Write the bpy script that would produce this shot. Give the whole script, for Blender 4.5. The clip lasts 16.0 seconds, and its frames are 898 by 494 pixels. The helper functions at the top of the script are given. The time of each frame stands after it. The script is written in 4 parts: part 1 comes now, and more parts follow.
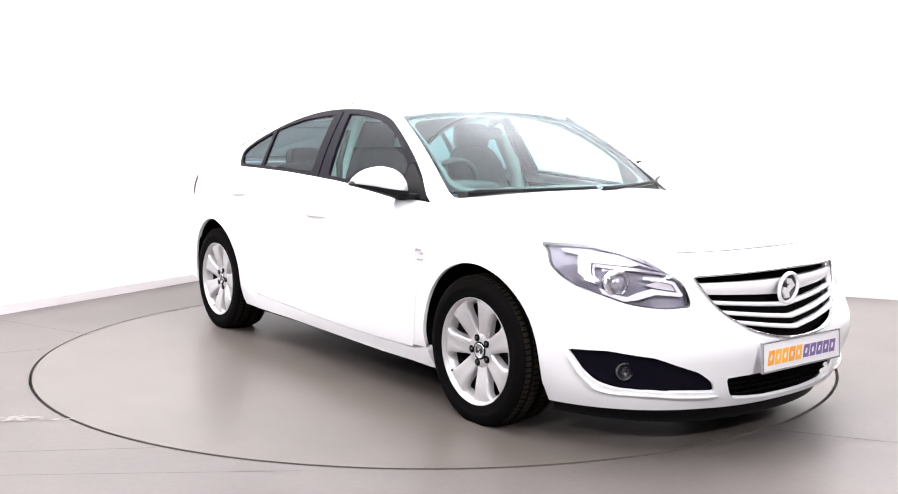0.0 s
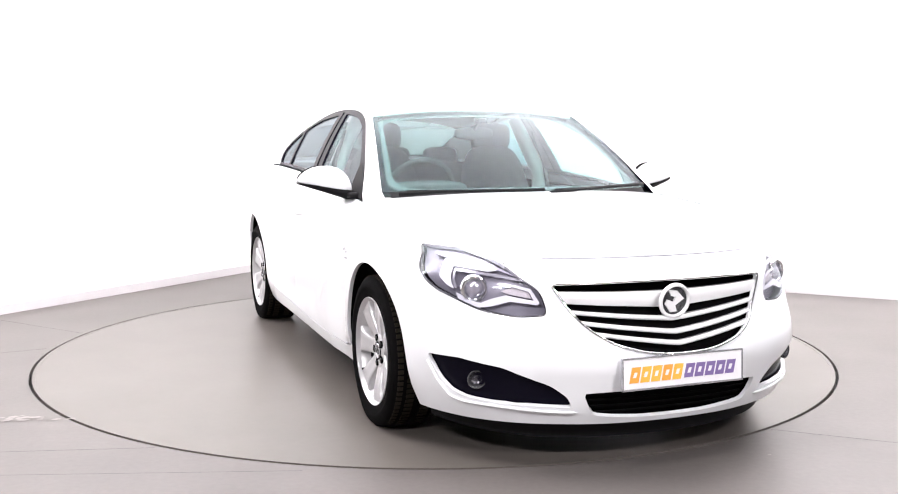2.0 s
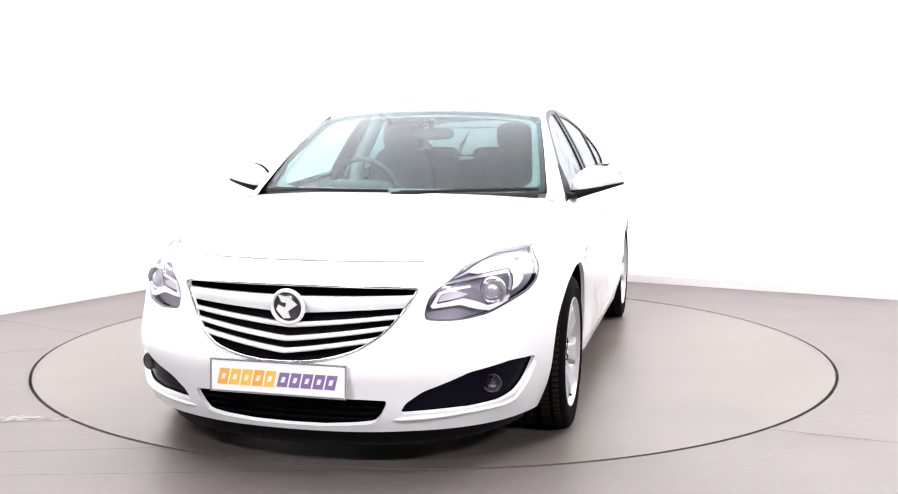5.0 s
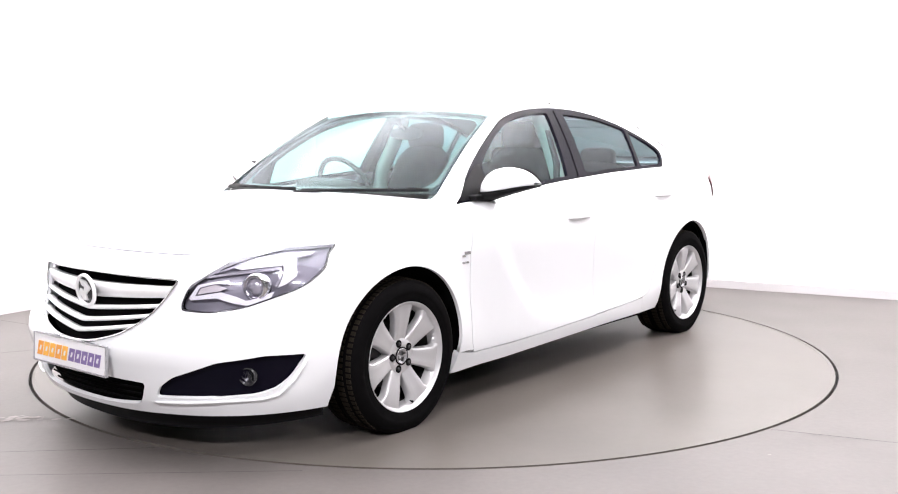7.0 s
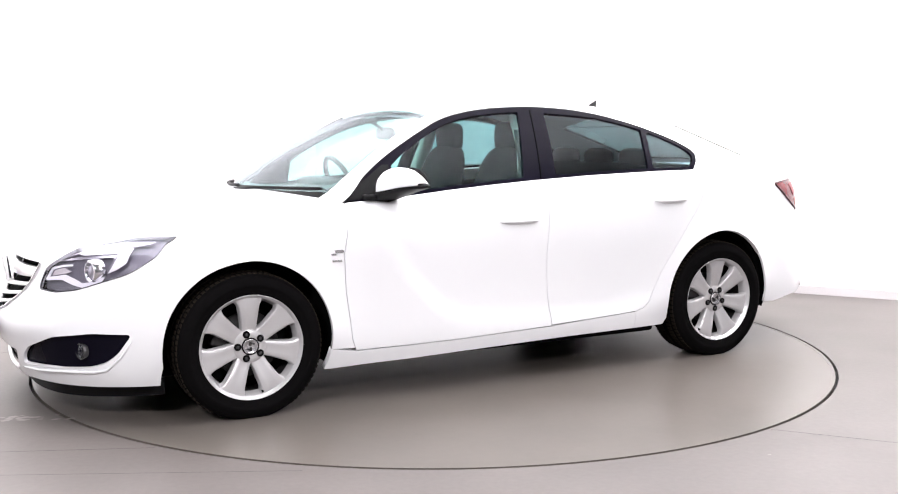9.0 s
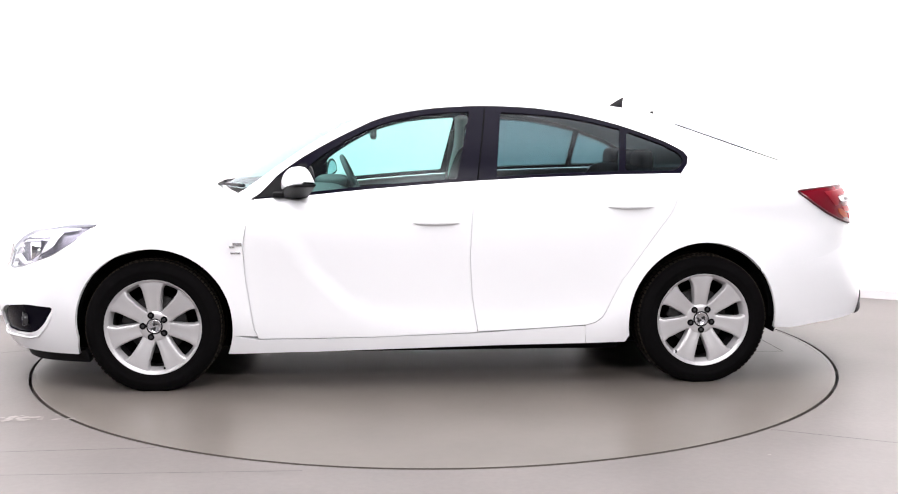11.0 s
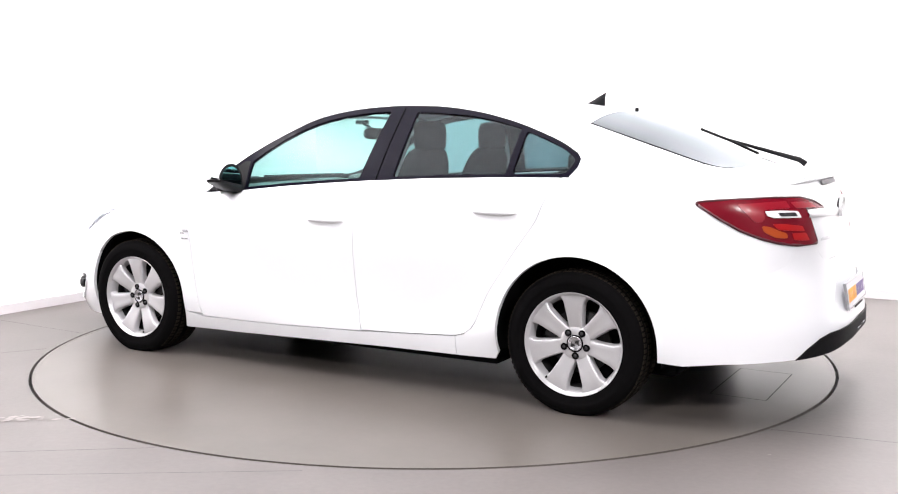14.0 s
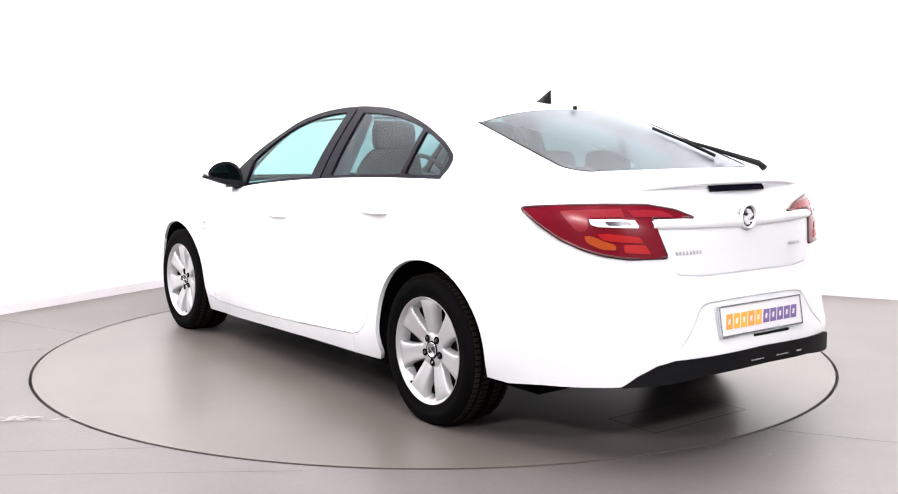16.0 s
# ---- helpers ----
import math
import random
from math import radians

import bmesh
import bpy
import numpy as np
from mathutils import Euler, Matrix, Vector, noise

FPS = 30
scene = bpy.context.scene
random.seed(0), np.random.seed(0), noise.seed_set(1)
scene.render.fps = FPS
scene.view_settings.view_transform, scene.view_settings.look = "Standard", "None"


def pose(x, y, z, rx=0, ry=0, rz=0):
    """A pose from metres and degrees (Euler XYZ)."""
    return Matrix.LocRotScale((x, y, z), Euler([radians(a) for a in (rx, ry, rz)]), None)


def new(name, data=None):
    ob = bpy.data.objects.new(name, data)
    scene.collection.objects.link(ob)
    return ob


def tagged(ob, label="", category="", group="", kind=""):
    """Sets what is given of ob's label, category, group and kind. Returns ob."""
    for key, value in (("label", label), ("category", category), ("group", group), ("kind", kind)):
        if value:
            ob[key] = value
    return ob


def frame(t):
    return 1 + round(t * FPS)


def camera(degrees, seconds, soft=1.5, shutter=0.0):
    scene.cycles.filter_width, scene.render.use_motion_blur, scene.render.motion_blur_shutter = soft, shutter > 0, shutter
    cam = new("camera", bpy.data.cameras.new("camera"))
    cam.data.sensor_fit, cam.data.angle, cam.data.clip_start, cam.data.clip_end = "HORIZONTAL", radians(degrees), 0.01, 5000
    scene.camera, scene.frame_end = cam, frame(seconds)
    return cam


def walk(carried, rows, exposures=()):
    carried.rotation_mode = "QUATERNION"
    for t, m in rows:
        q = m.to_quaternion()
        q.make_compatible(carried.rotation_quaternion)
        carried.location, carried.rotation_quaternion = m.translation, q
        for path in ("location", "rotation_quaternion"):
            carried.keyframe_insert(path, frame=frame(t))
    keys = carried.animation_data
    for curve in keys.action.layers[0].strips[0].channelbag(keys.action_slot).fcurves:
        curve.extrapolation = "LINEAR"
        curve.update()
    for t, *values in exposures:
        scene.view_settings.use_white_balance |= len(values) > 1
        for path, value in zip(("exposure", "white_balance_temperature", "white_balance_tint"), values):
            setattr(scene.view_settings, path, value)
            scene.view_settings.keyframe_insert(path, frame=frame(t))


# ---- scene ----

# ---- camera: stands still ----
cam = camera(48.79, 16.0, soft=1.1)
EYE = pose(0, -5.861, 1.240, 90 - 6.317, 0, -0.777)
walk(cam, [(0.0, EYE), (16.0, EYE)])

# ---- world and lights ----
scene.view_settings.exposure = 0.73
world = bpy.data.worlds.new("world")
scene.world = world
world.use_nodes = True
world.node_tree.nodes["Background"].inputs[0].default_value = (0.9, 0.93, 1.0, 1)
world.node_tree.nodes["Background"].inputs[1].default_value = 0.2


def area_lamp(name, x, y, z, sx, sy, power, turn=0.0):
    data = bpy.data.lights.new(name, "AREA")
    data.shape, data.size, data.size_y, data.energy = "RECTANGLE", sx, sy, power
    data.color = (1.0, 0.965, 0.975)
    ob = new(name, data)
    ob.matrix_world = pose(x, y, z, 0, 0, turn)
    return ob


CEILING = 3.45
# light boxes under the ceiling: x, y, length, width, turn, power
# the last two are unseen fill, added to brighten the car's near side
LIGHT_BOXES = ((0.0, 0.3, 6.4, 5.2, 0, 120), (0.3, -3.3, 0.8, 0.4, 0, 30), (-3.3, -0.7, 1.4, 1.0, 59, 50), (3.7, 0.3, 2.2, 1.5, -28, 78),
               (-1.9, -6.0, 1.2, 0.6, 0, 184), (2.6, -6.0, 1.2, 0.6, 0, 184))
# one unseen box hung below the large one, added for the windscreen's glow
LOW_BOX = (-0.05, 1.7, 1.2, 0.4, 0, 1.2)
area_lamp("ceiling_lamp", LOW_BOX[0], LOW_BOX[1], CEILING - 0.215, LOW_BOX[2], LOW_BOX[3], LOW_BOX[5])
for x, y, a, b, turn, power in LIGHT_BOXES:
    area_lamp("ceiling_lamp", x, y, CEILING - 0.135, a, b, power, turn)


# ---- materials ----
def material(name, color, rough=0.5, metal=0.0, coat=0.0, spec=0.5, grain=0.0, scale=40.0, bump=0.0, stain=0.0, stain_scale=1.5):
    m = bpy.data.materials.new(name)
    m.use_nodes = True
    nt = m.node_tree
    b = nt.nodes["Principled BSDF"]
    b.inputs["Base Color"].default_value = (*color, 1)
    b.inputs["Roughness"].default_value = rough
    b.inputs["Metallic"].default_value = metal
    b.inputs["Coat Weight"].default_value = coat
    b.inputs["Coat Roughness"].default_value = 0.03
    b.inputs["Specular IOR Level"].default_value = spec
    if grain or bump or stain:
        co = nt.nodes.new("ShaderNodeTexCoord")
        n1 = nt.nodes.new("ShaderNodeTexNoise")
        n1.inputs["Scale"].default_value, n1.inputs["Detail"].default_value = scale, 5
        n2 = nt.nodes.new("ShaderNodeTexNoise")
        n2.inputs["Scale"].default_value, n2.inputs["Detail"].default_value = stain_scale, 4
        nt.links.new(co.outputs["Object"], n1.inputs["Vector"])
        nt.links.new(co.outputs["Object"], n2.inputs["Vector"])
        add = nt.nodes.new("ShaderNodeMath")
        add.operation = "MULTIPLY_ADD"
        nt.links.new(n1.outputs["Fac"], add.inputs[0])
        add.inputs[1].default_value, add.inputs[2].default_value = grain, 1 - grain / 2 - stain / 2
        add2 = nt.nodes.new("ShaderNodeMath")
        add2.operation = "MULTIPLY_ADD"
        nt.links.new(n2.outputs["Fac"], add2.inputs[0])
        add2.inputs[1].default_value = stain
        nt.links.new(add.outputs[0], add2.inputs[2])
        mul = nt.nodes.new("ShaderNodeVectorMath")
        mul.operation = "SCALE"
        mul.inputs[0].default_value = color
        nt.links.new(add2.outputs[0], mul.inputs["Scale"])
        nt.links.new(mul.outputs[0], b.inputs["Base Color"])
        if bump:
            bp = nt.nodes.new("ShaderNodeBump")
            bp.inputs["Strength"].default_value, bp.inputs["Distance"].default_value = bump, 0.002
            nt.links.new(n1.outputs["Fac"], bp.inputs["Height"])
            nt.links.new(bp.outputs[0], b.inputs["Normal"])
    return m


def glow(name, color, strength):
    m = bpy.data.materials.new(name)
    m.use_nodes = True
    b = m.node_tree.nodes["Principled BSDF"]
    b.inputs["Base Color"].default_value = (*color, 1)
    b.inputs["Emission Color"].default_value = (*color, 1)
    b.inputs["Emission Strength"].default_value = strength
    return m


def glass(name, tint, gloss_rough=0.01, ior=1.5, sheen=0.8):
    """A thin pane: tinted see-through with a Fresnel reflection."""
    m = bpy.data.materials.new(name)
    m.use_nodes = True
    nt = m.node_tree
    nt.nodes.clear()
    out = nt.nodes.new("ShaderNodeOutputMaterial")
    mix = nt.nodes.new("ShaderNodeMixShader")
    tr = nt.nodes.new("ShaderNodeBsdfTransparent")
    gl = nt.nodes.new("ShaderNodeBsdfGlossy")
    lw = nt.nodes.new("ShaderNodeLayerWeight")
    pw = nt.nodes.new("ShaderNodeMath")
    pw.operation = "POWER"
    pw.inputs[1].default_value = 5.0
    nt.links.new(lw.outputs["Facing"], pw.inputs[0])
    fr = nt.nodes.new("ShaderNodeMath")
    fr.operation = "MULTIPLY_ADD"
    f0 = ((ior - 1) / (ior + 1)) ** 2
    fr.inputs[1].default_value, fr.inputs[2].default_value = 1 - f0, f0
    nt.links.new(pw.outputs[0], fr.inputs[0])
    lw.inputs["Blend"].default_value = 0.5
    tr.inputs["Color"].default_value = (*tint, 1)
    gl.inputs["Roughness"].default_value = gloss_rough
    gl.inputs["Color"].default_value = (sheen * .93, sheen, sheen * 1.06, 1)
    nt.links.new(fr.outputs[0], mix.inputs[0])
    nt.links.new(tr.outputs[0], mix.inputs[1])
    nt.links.new(gl.outputs[0], mix.inputs[2])
    nt.links.new(mix.outputs[0], out.inputs[0])
    return m


WHITE = material("white_paint", (0.80, 0.81, 0.84), 0.28, coat=0.8, grain=0.02, scale=300, stain=0.03, stain_scale=2)
BLACK = material("black_plastic", (0.006, 0.006, 0.007), 0.55, spec=0.12, grain=0.4, scale=120, bump=0.15)
BLACK_GLOSS = material("black_gloss", (0.0045, 0.004, 0.009), 0.24, spec=0.045, grain=0.1)
LINING = material("dark_lining", (0.004, 0.004, 0.0045), 0.9, spec=0.03, grain=0.3)
RUBBER = material("rubber", (0.0035, 0.0033, 0.0036), 0.75, spec=0.02, grain=0.4, scale=60, bump=0.3, stain=0.4, stain_scale=6)
ALLOY = material("silver_alloy", (0.52, 0.515, 0.53), 0.30, 0.40, grain=0.05, scale=200, stain=0.12, stain_scale=8)
TREAD = material("tread_rubber", (0.016, 0.013, 0.010), 0.85, spec=0.05, grain=0.4, scale=60)
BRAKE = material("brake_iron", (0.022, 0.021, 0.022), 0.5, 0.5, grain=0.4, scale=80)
CHROME = material("chrome", (0.82, 0.82, 0.84), 0.10, 1.0, grain=0.04, scale=90)
BRIGHT = material("bright_trim", (0.86, 0.86, 0.88), 0.22, 0.15, grain=0.04, scale=90)
SCRIPT = material("script_silver", (0.42, 0.42, 0.45), 0.4, grain=0.1)
SATIN = material("satin_silver", (0.55, 0.55, 0.58), 0.25, 0.8, grain=0.04)
LAMP_GREY = material("lamp_housing", (0.17, 0.165, 0.195), 0.35, 0.15, grain=0.2)
LAMP_DARK = material("dark_lamp_body", (0.07, 0.07, 0.075), 0.25, 0.6, grain=0.2)
LAMP_SILVER = material("lamp_reflector", (0.62, 0.61, 0.66), 0.22, 0.7, grain=0.05)
# pale tone for the reflection painted along the top of the headlights
COVER_REFLECTION = material("painted_cover_reflection", (0.40, 0.39, 0.45), 0.4, grain=0.06)
LAMP_WHITE = material("lamp_light_guide", (0.74, 0.74, 0.77), 0.25)
AMBER = material("amber_lens", (0.60, 0.57, 0.58), 0.25, coat=0.5, grain=0.1)
RED_VIVID = material("vivid_red_lens", (0.36, 0.008, 0.010), 0.3, coat=0.05, spec=0.3, grain=0.15, scale=90)
RED = material("red_lens", (0.15, 0.0035, 0.012), 0.22, coat=0.12, spec=0.3, grain=0.15, scale=60, stain=0.4, stain_scale=9)
RED_DARK = material("dark_red_lens", (0.05, 0.002, 0.007), 0.4, coat=0.1, grain=0.1)
RED_BRIGHT = material("bright_red_lens", (0.23, 0.005, 0.015), 0.3, coat=0.05, spec=0.3, grain=0.15, scale=90)
ORANGE_LENS = material("orange_lens", (0.36, 0.055, 0.010), 0.3, coat=0.05, spec=0.3, grain=0.15, scale=90)
CLEAR_LENS = glass("clear_lens", (0.95, 0.94, 0.99), 0.06, 1.47)
SCREEN_GLASS = glass("windscreen_glass", (0.58, 0.82, 0.79), 0.20, 1.46, 0.7)
SIDE_GLASS = glass("side_glass", (0.54, 0.80, 0.77), 0.22, 1.34, 0.7)
TINT_GLASS = glass("privacy_glass", (0.20, 0.32, 0.345), 0.20, 1.36, 0.75)
REAR_GLASS = glass("rear_screen_glass", (0.20, 0.255, 0.255), 0.30, 1.22, 0.55)
MIRROR = material("mirror_glass", (0.28, 0.46, 0.50), 0.03, 1.0, grain=0.02)
SEAT = material("seat_cloth", (0.018, 0.017, 0.020), 0.9, spec=0.15, grain=0.15, scale=150, bump=0.03)
DASH = material("dashboard_vinyl", (0.035, 0.034, 0.037), 0.6, grain=0.3, scale=150, bump=0.2)
HEADLINER = material("headliner_cloth", (0.70, 0.70, 0.69), 0.9, grain=0.1, scale=150)
PLATE_WHITE = material("plate_white", (0.80, 0.79, 0.82), 0.35, grain=0.03)
PLATE_ORANGE = material("plate_orange", (0.85, 0.36, 0.06), 0.5, grain=0.05)
PLATE_AMBER = material("plate_amber", (0.90, 0.46, 0.07), 0.5, grain=0.05)
PLATE_PURPLE = material("plate_purple", (0.20, 0.14, 0.33), 0.5, grain=0.05)
WALL = material("white_wall", (0.84, 0.835, 0.84), 0.7, grain=0.03, scale=60, bump=0.05, stain=0.02)
DARK_WALL = material("grey_wall", (0.13, 0.13, 0.135), 0.8, grain=0.05, stain=0.05)
SKIRTING = material("skirting_paint", (0.56, 0.54, 0.555), 0.45, grain=0.04, stain=0.05)
FLOOR = material("floor_concrete", (0.102, 0.091, 0.087), 0.43, spec=0.38, grain=0.30, scale=38, bump=0.18, stain=0.50, stain_scale=1.7)
DISC = material("turntable_paint", (0.103, 0.091, 0.083), 0.32, spec=0.40, grain=0.14, scale=26, bump=0.0, stain=0.45, stain_scale=2.1)
PIT = material("dark_gap", (0.01, 0.01, 0.01), 0.9)
JOINT = material("dark_joint", (0.05, 0.048, 0.048), 0.8, grain=0.4, scale=20)
FLECK = material("white_scuff", (0.27, 0.25, 0.24), 0.7, grain=0.5, scale=30)
DIFFUSER = glow("light_diffuser", (1.0, 0.97, 0.98), 2.0)
CEILING_MAT = material("ceiling_paint", (0.16, 0.16, 0.165), 0.8, grain=0.03)


# ---- mesh helpers ----
def finish(name, bm, mat, parent=None, label="", smooth=True):
    me = bpy.data.meshes.new(name)
    if smooth:
        for f in bm.faces:
            f.smooth = True
    bm.to_mesh(me)
    bm.free()
    me.materials.append(mat)
    ob = new(name, me)
    if parent:
        ob.parent = parent
    if label:
        ob["label"] = label
    return ob


def part(name, bm, mat, parent, label="", smooth=True):
    return finish(name, bm, mat, parent, label, smooth)


def box(bm, x0, x1, y0, y1, z0, z1, bevel=0.0, m=None):
    v = [bm.verts.new((x, y, z)) for x in (x0, x1) for y in (y0, y1) for z in (z0, z1)]
    fs = [bm.faces.new([v[i] for i in q]) for q in ((0, 1, 3, 2), (4, 6, 7, 5), (0, 4, 5, 1), (2, 3, 7, 6), (0, 2, 6, 4), (1, 5, 7, 3))]
    if bevel:
        es = list({e for f in fs for e in f.edges})
        r = bmesh.ops.bevel(bm, geom=es, offset=bevel, segments=2, affect="EDGES", profile=0.5)
        v = list({w for f in r["faces"] for w in f.verts} | {w for w in v if w.is_valid})
    if m is not None:
        for w in v:
            if w.is_valid:
                w.co = m @ w.co
    return v


def lathe(bm, profile, seg=48, m=Matrix()):
    """Turns a profile of (radius, along) about the local y axis."""
    rings = []
    for r, a in profile:
        if r < 1e-6:
            rings.append([bm.verts.new(m @ Vector((0, a, 0)))] * seg)
        else:
            rings.append([bm.verts.new(m @ Vector((r * math.cos(t), a, r * math.sin(t)))) for t in (2 * math.pi * i / seg for i in range(seg))])
    for A, B in zip(rings, rings[1:]):
        for i in range(seg):
            q = []
            for w in (A[i], A[(i + 1) % seg], B[(i + 1) % seg], B[i]):
                if w not in q:
                    q.append(w)
            if len(q) > 2:
                bm.faces.new(q)


def tube(bm, pts, r, seg=8, flat=1.0):
    """A round bar along points; flat scales it in z."""
    rings = []
    for i, p in enumerate(pts):
        d = (Vector(pts[min(i + 1, len(pts) - 1)]) - Vector(pts[max(i - 1, 0)])).normalized()
        s = d.cross(Vector((0, 0, 1)))
        s = s.normalized() if s.length > 1e-4 else Vector((1, 0, 0))
        u = s.cross(d)
        rr = r[i] if isinstance(r, (list, tuple)) else r
        rings.append([bm.verts.new(Vector(p) + s * rr * math.cos(t) + u * rr * flat * math.sin(t)) for t in (2 * math.pi * k / seg for k in range(seg))])
    for A, B in zip(rings, rings[1:]):
        for k in range(seg):
            bm.faces.new((A[k], A[(k + 1) % seg], B[(k + 1) % seg], B[k]))
    bm.faces.new(rings[0][::-1])
    bm.faces.new(rings[-1])


def curve(xs, ys):
    """A smooth monotone curve through points, flat-ended outside."""
    o = sorted(zip(xs, ys))
    X, Y = np.array([a for a, _ in o], float), np.array([b for _, b in o], float)
    d = np.diff(Y) / np.diff(X)
    s = np.empty_like(X)
    s[1:-1] = np.where(d[1:] * d[:-1] > 0, 2 * d[1:] * d[:-1] / np.where(d[1:] + d[:-1] == 0, 1, d[1:] + d[:-1]), 0)
    s[0], s[-1] = d[0], d[-1]

    def at(x):
        if x <= X[0]:
            return float(Y[0])
        if x >= X[-1]:
            return float(Y[-1])
        i = int(np.searchsorted(X, x) - 1)
        i = max(0, min(i, len(X) - 2))
        h = X[i + 1] - X[i]
        t = (x - X[i]) / h
        return float((2 * t**3 - 3 * t**2 + 1) * Y[i] + (t**3 - 2 * t**2 + t) * h * s[i] + (3 * t**2 - 2 * t**3) * Y[i + 1] + (t**3 - t**2) * h * s[i + 1])
    return at


def inside(px, py, poly):
    p = np.asarray(poly)
    x0, y0 = p[:, 0], p[:, 1]
    x1, y1 = np.roll(x0, -1), np.roll(y0, -1)
    px, py = np.atleast_1d(px)[:, None], np.atleast_1d(py)[:, None]
    c = ((y0 > py) != (y1 > py)) & (px < (x1 - x0) * (py - y0) / np.where(y1 == y0, 1e-12, y1 - y0) + x0)
    return c.sum(1) % 2 == 1


def dense(poly, step):
    out = []
    for (a, b), (c, d) in zip(poly, poly[1:] + poly[:1]):
        n = max(1, int(math.ceil(math.hypot(c - a, d - b) / step)))
        out += [(a + (c - a) * i / n, b + (d - b) * i / n) for i in range(n)]
    return out


def rounded(poly, r, n=4):
    """Rounds the corners of a polygon."""
    out = []
    k = len(poly)
    for i in range(k):
        p0, p1, p2 = (Vector(poly[(i + j) % k]) for j in (-1, 0, 1))
        a, b = p0 - p1, p2 - p1
        q = min(r, a.length * 0.45, b.length * 0.45)
        s, e = p1 + a.normalized() * q, p1 + b.normalized() * q
        for j in range(n + 1):
            t = j / n
            w = s * (1 - t) ** 2 + p1 * 2 * t * (1 - t) + e * t * t
            out.append((w.x, w.y))
    return out


def patch(poly, place, step=0.05, holes=(), thick=0.015, out=None, lift=0.0):
    """A curved panel: a flat outline with holes, meshed and laid on a surface place(u, v), its edges folded inwards."""
    from mathutils.geometry import delaunay_2d_cdt
    loops = [dense(list(poly), step)] + [dense(list(h), step * 0.7) for h in holes]
    verts, edges = [], []
    for lp in loops:
        k = len(verts)
        verts += lp
        edges += [(k + i, k + (i + 1) % len(lp)) for i in range(len(lp))]
    b = np.array(verts)
    lo, hi = b.min(0), b.max(0)
    gx, gy = np.meshgrid(np.arange(lo[0] + step / 2, hi[0], step), np.arange(lo[1] + step / 2, hi[1], step))
    g = np.stack([gx.ravel(), gy.ravel()], 1)
    if len(g):
        ok = inside(g[:, 0], g[:, 1], loops[0])
        for lp in loops[1:]:
            ok &= ~inside(g[:, 0], g[:, 1], lp)
        g = g[ok]
    if len(g):
        d = np.sqrt(((g[:, None, :] - b[None]) ** 2).sum(2)).min(1)
        g = g[d > step * 0.45]
        verts = verts + [tuple(q) for q in g]
    vo, _, fo, _, _, _ = delaunay_2d_cdt([Vector(v) for v in verts], edges, [], 0, 1e-7)
    vo = np.array([(v.x, v.y) for v in vo])
    tri = np.array([f for f in fo if len(f) == 3])
    c = vo[tri].mean(1)
    ok = inside(c[:, 0], c[:, 1], loops[0])
    for lp in loops[1:]:
        ok &= ~inside(c[:, 0], c[:, 1], lp)
    e1, e2 = vo[tri[:, 1]] - vo[tri[:, 0]], vo[tri[:, 2]] - vo[tri[:, 0]]
    ok &= np.abs(e1[:, 0] * e2[:, 1] - e1[:, 1] * e2[:, 0]) > step * step * 2e-3
    bm = bmesh.new()
    used = sorted(set(tri[ok].ravel()))
    bv = {i: bm.verts.new(place(*vo[i])) for i in used}
    for f in tri[ok]:
        try:
            bm.faces.new([bv[i] for i in f])
        except ValueError:
            pass
    bm.normal_update()
    n = sum((f.normal * f.calc_area() for f in bm.faces), Vector())
    mid = sum((v.co for v in bm.verts), Vector()) / len(bm.verts)
    want = Vector(out) if out else Vector((mid.x * 0.3, mid.y, 0))
    if n.dot(want) < 0:
        for f in bm.faces:
            f.normal_flip()
        bm.normal_update()
    if lift:
        nn = {v: v.normal.copy() for v in bm.verts}
        for v, w in nn.items():
            v.co += w * lift
    if thick:
        rim = [e for e in bm.edges if len(e.link_faces) == 1]
        low = {}
        for e in rim:
            for v in e.verts:
                if v not in low:
                    low[v] = bm.verts.new(v.co - v.normal * thick)
        for e in rim:
            f = e.link_faces[0]
            a, bb = e.verts
            lv = list(f.verts)
            if lv[(lv.index(a) + 1) % len(lv)] != bb:
                a, bb = bb, a
            bm.faces.new((bb, a, low[a], low[bb]))
            e.smooth = False
    return bm


def mirrored(bm):
    m = bm.copy()
    for v in m.verts:
        v.co.y = -v.co.y
    bmesh.ops.reverse_faces(m, faces=m.faces[:])
    return m


def loft(rows, close=False):
    bm = bmesh.new()
    grid = [[bm.verts.new(p) for p in r] for r in rows]
    for A, B in zip(grid, grid[1:]):
        for i in range(len(A) - (0 if close else 1)):
            j = (i + 1) % len(A)
            bm.faces.new((A[i], A[j], B[j], B[i]))
    return bm


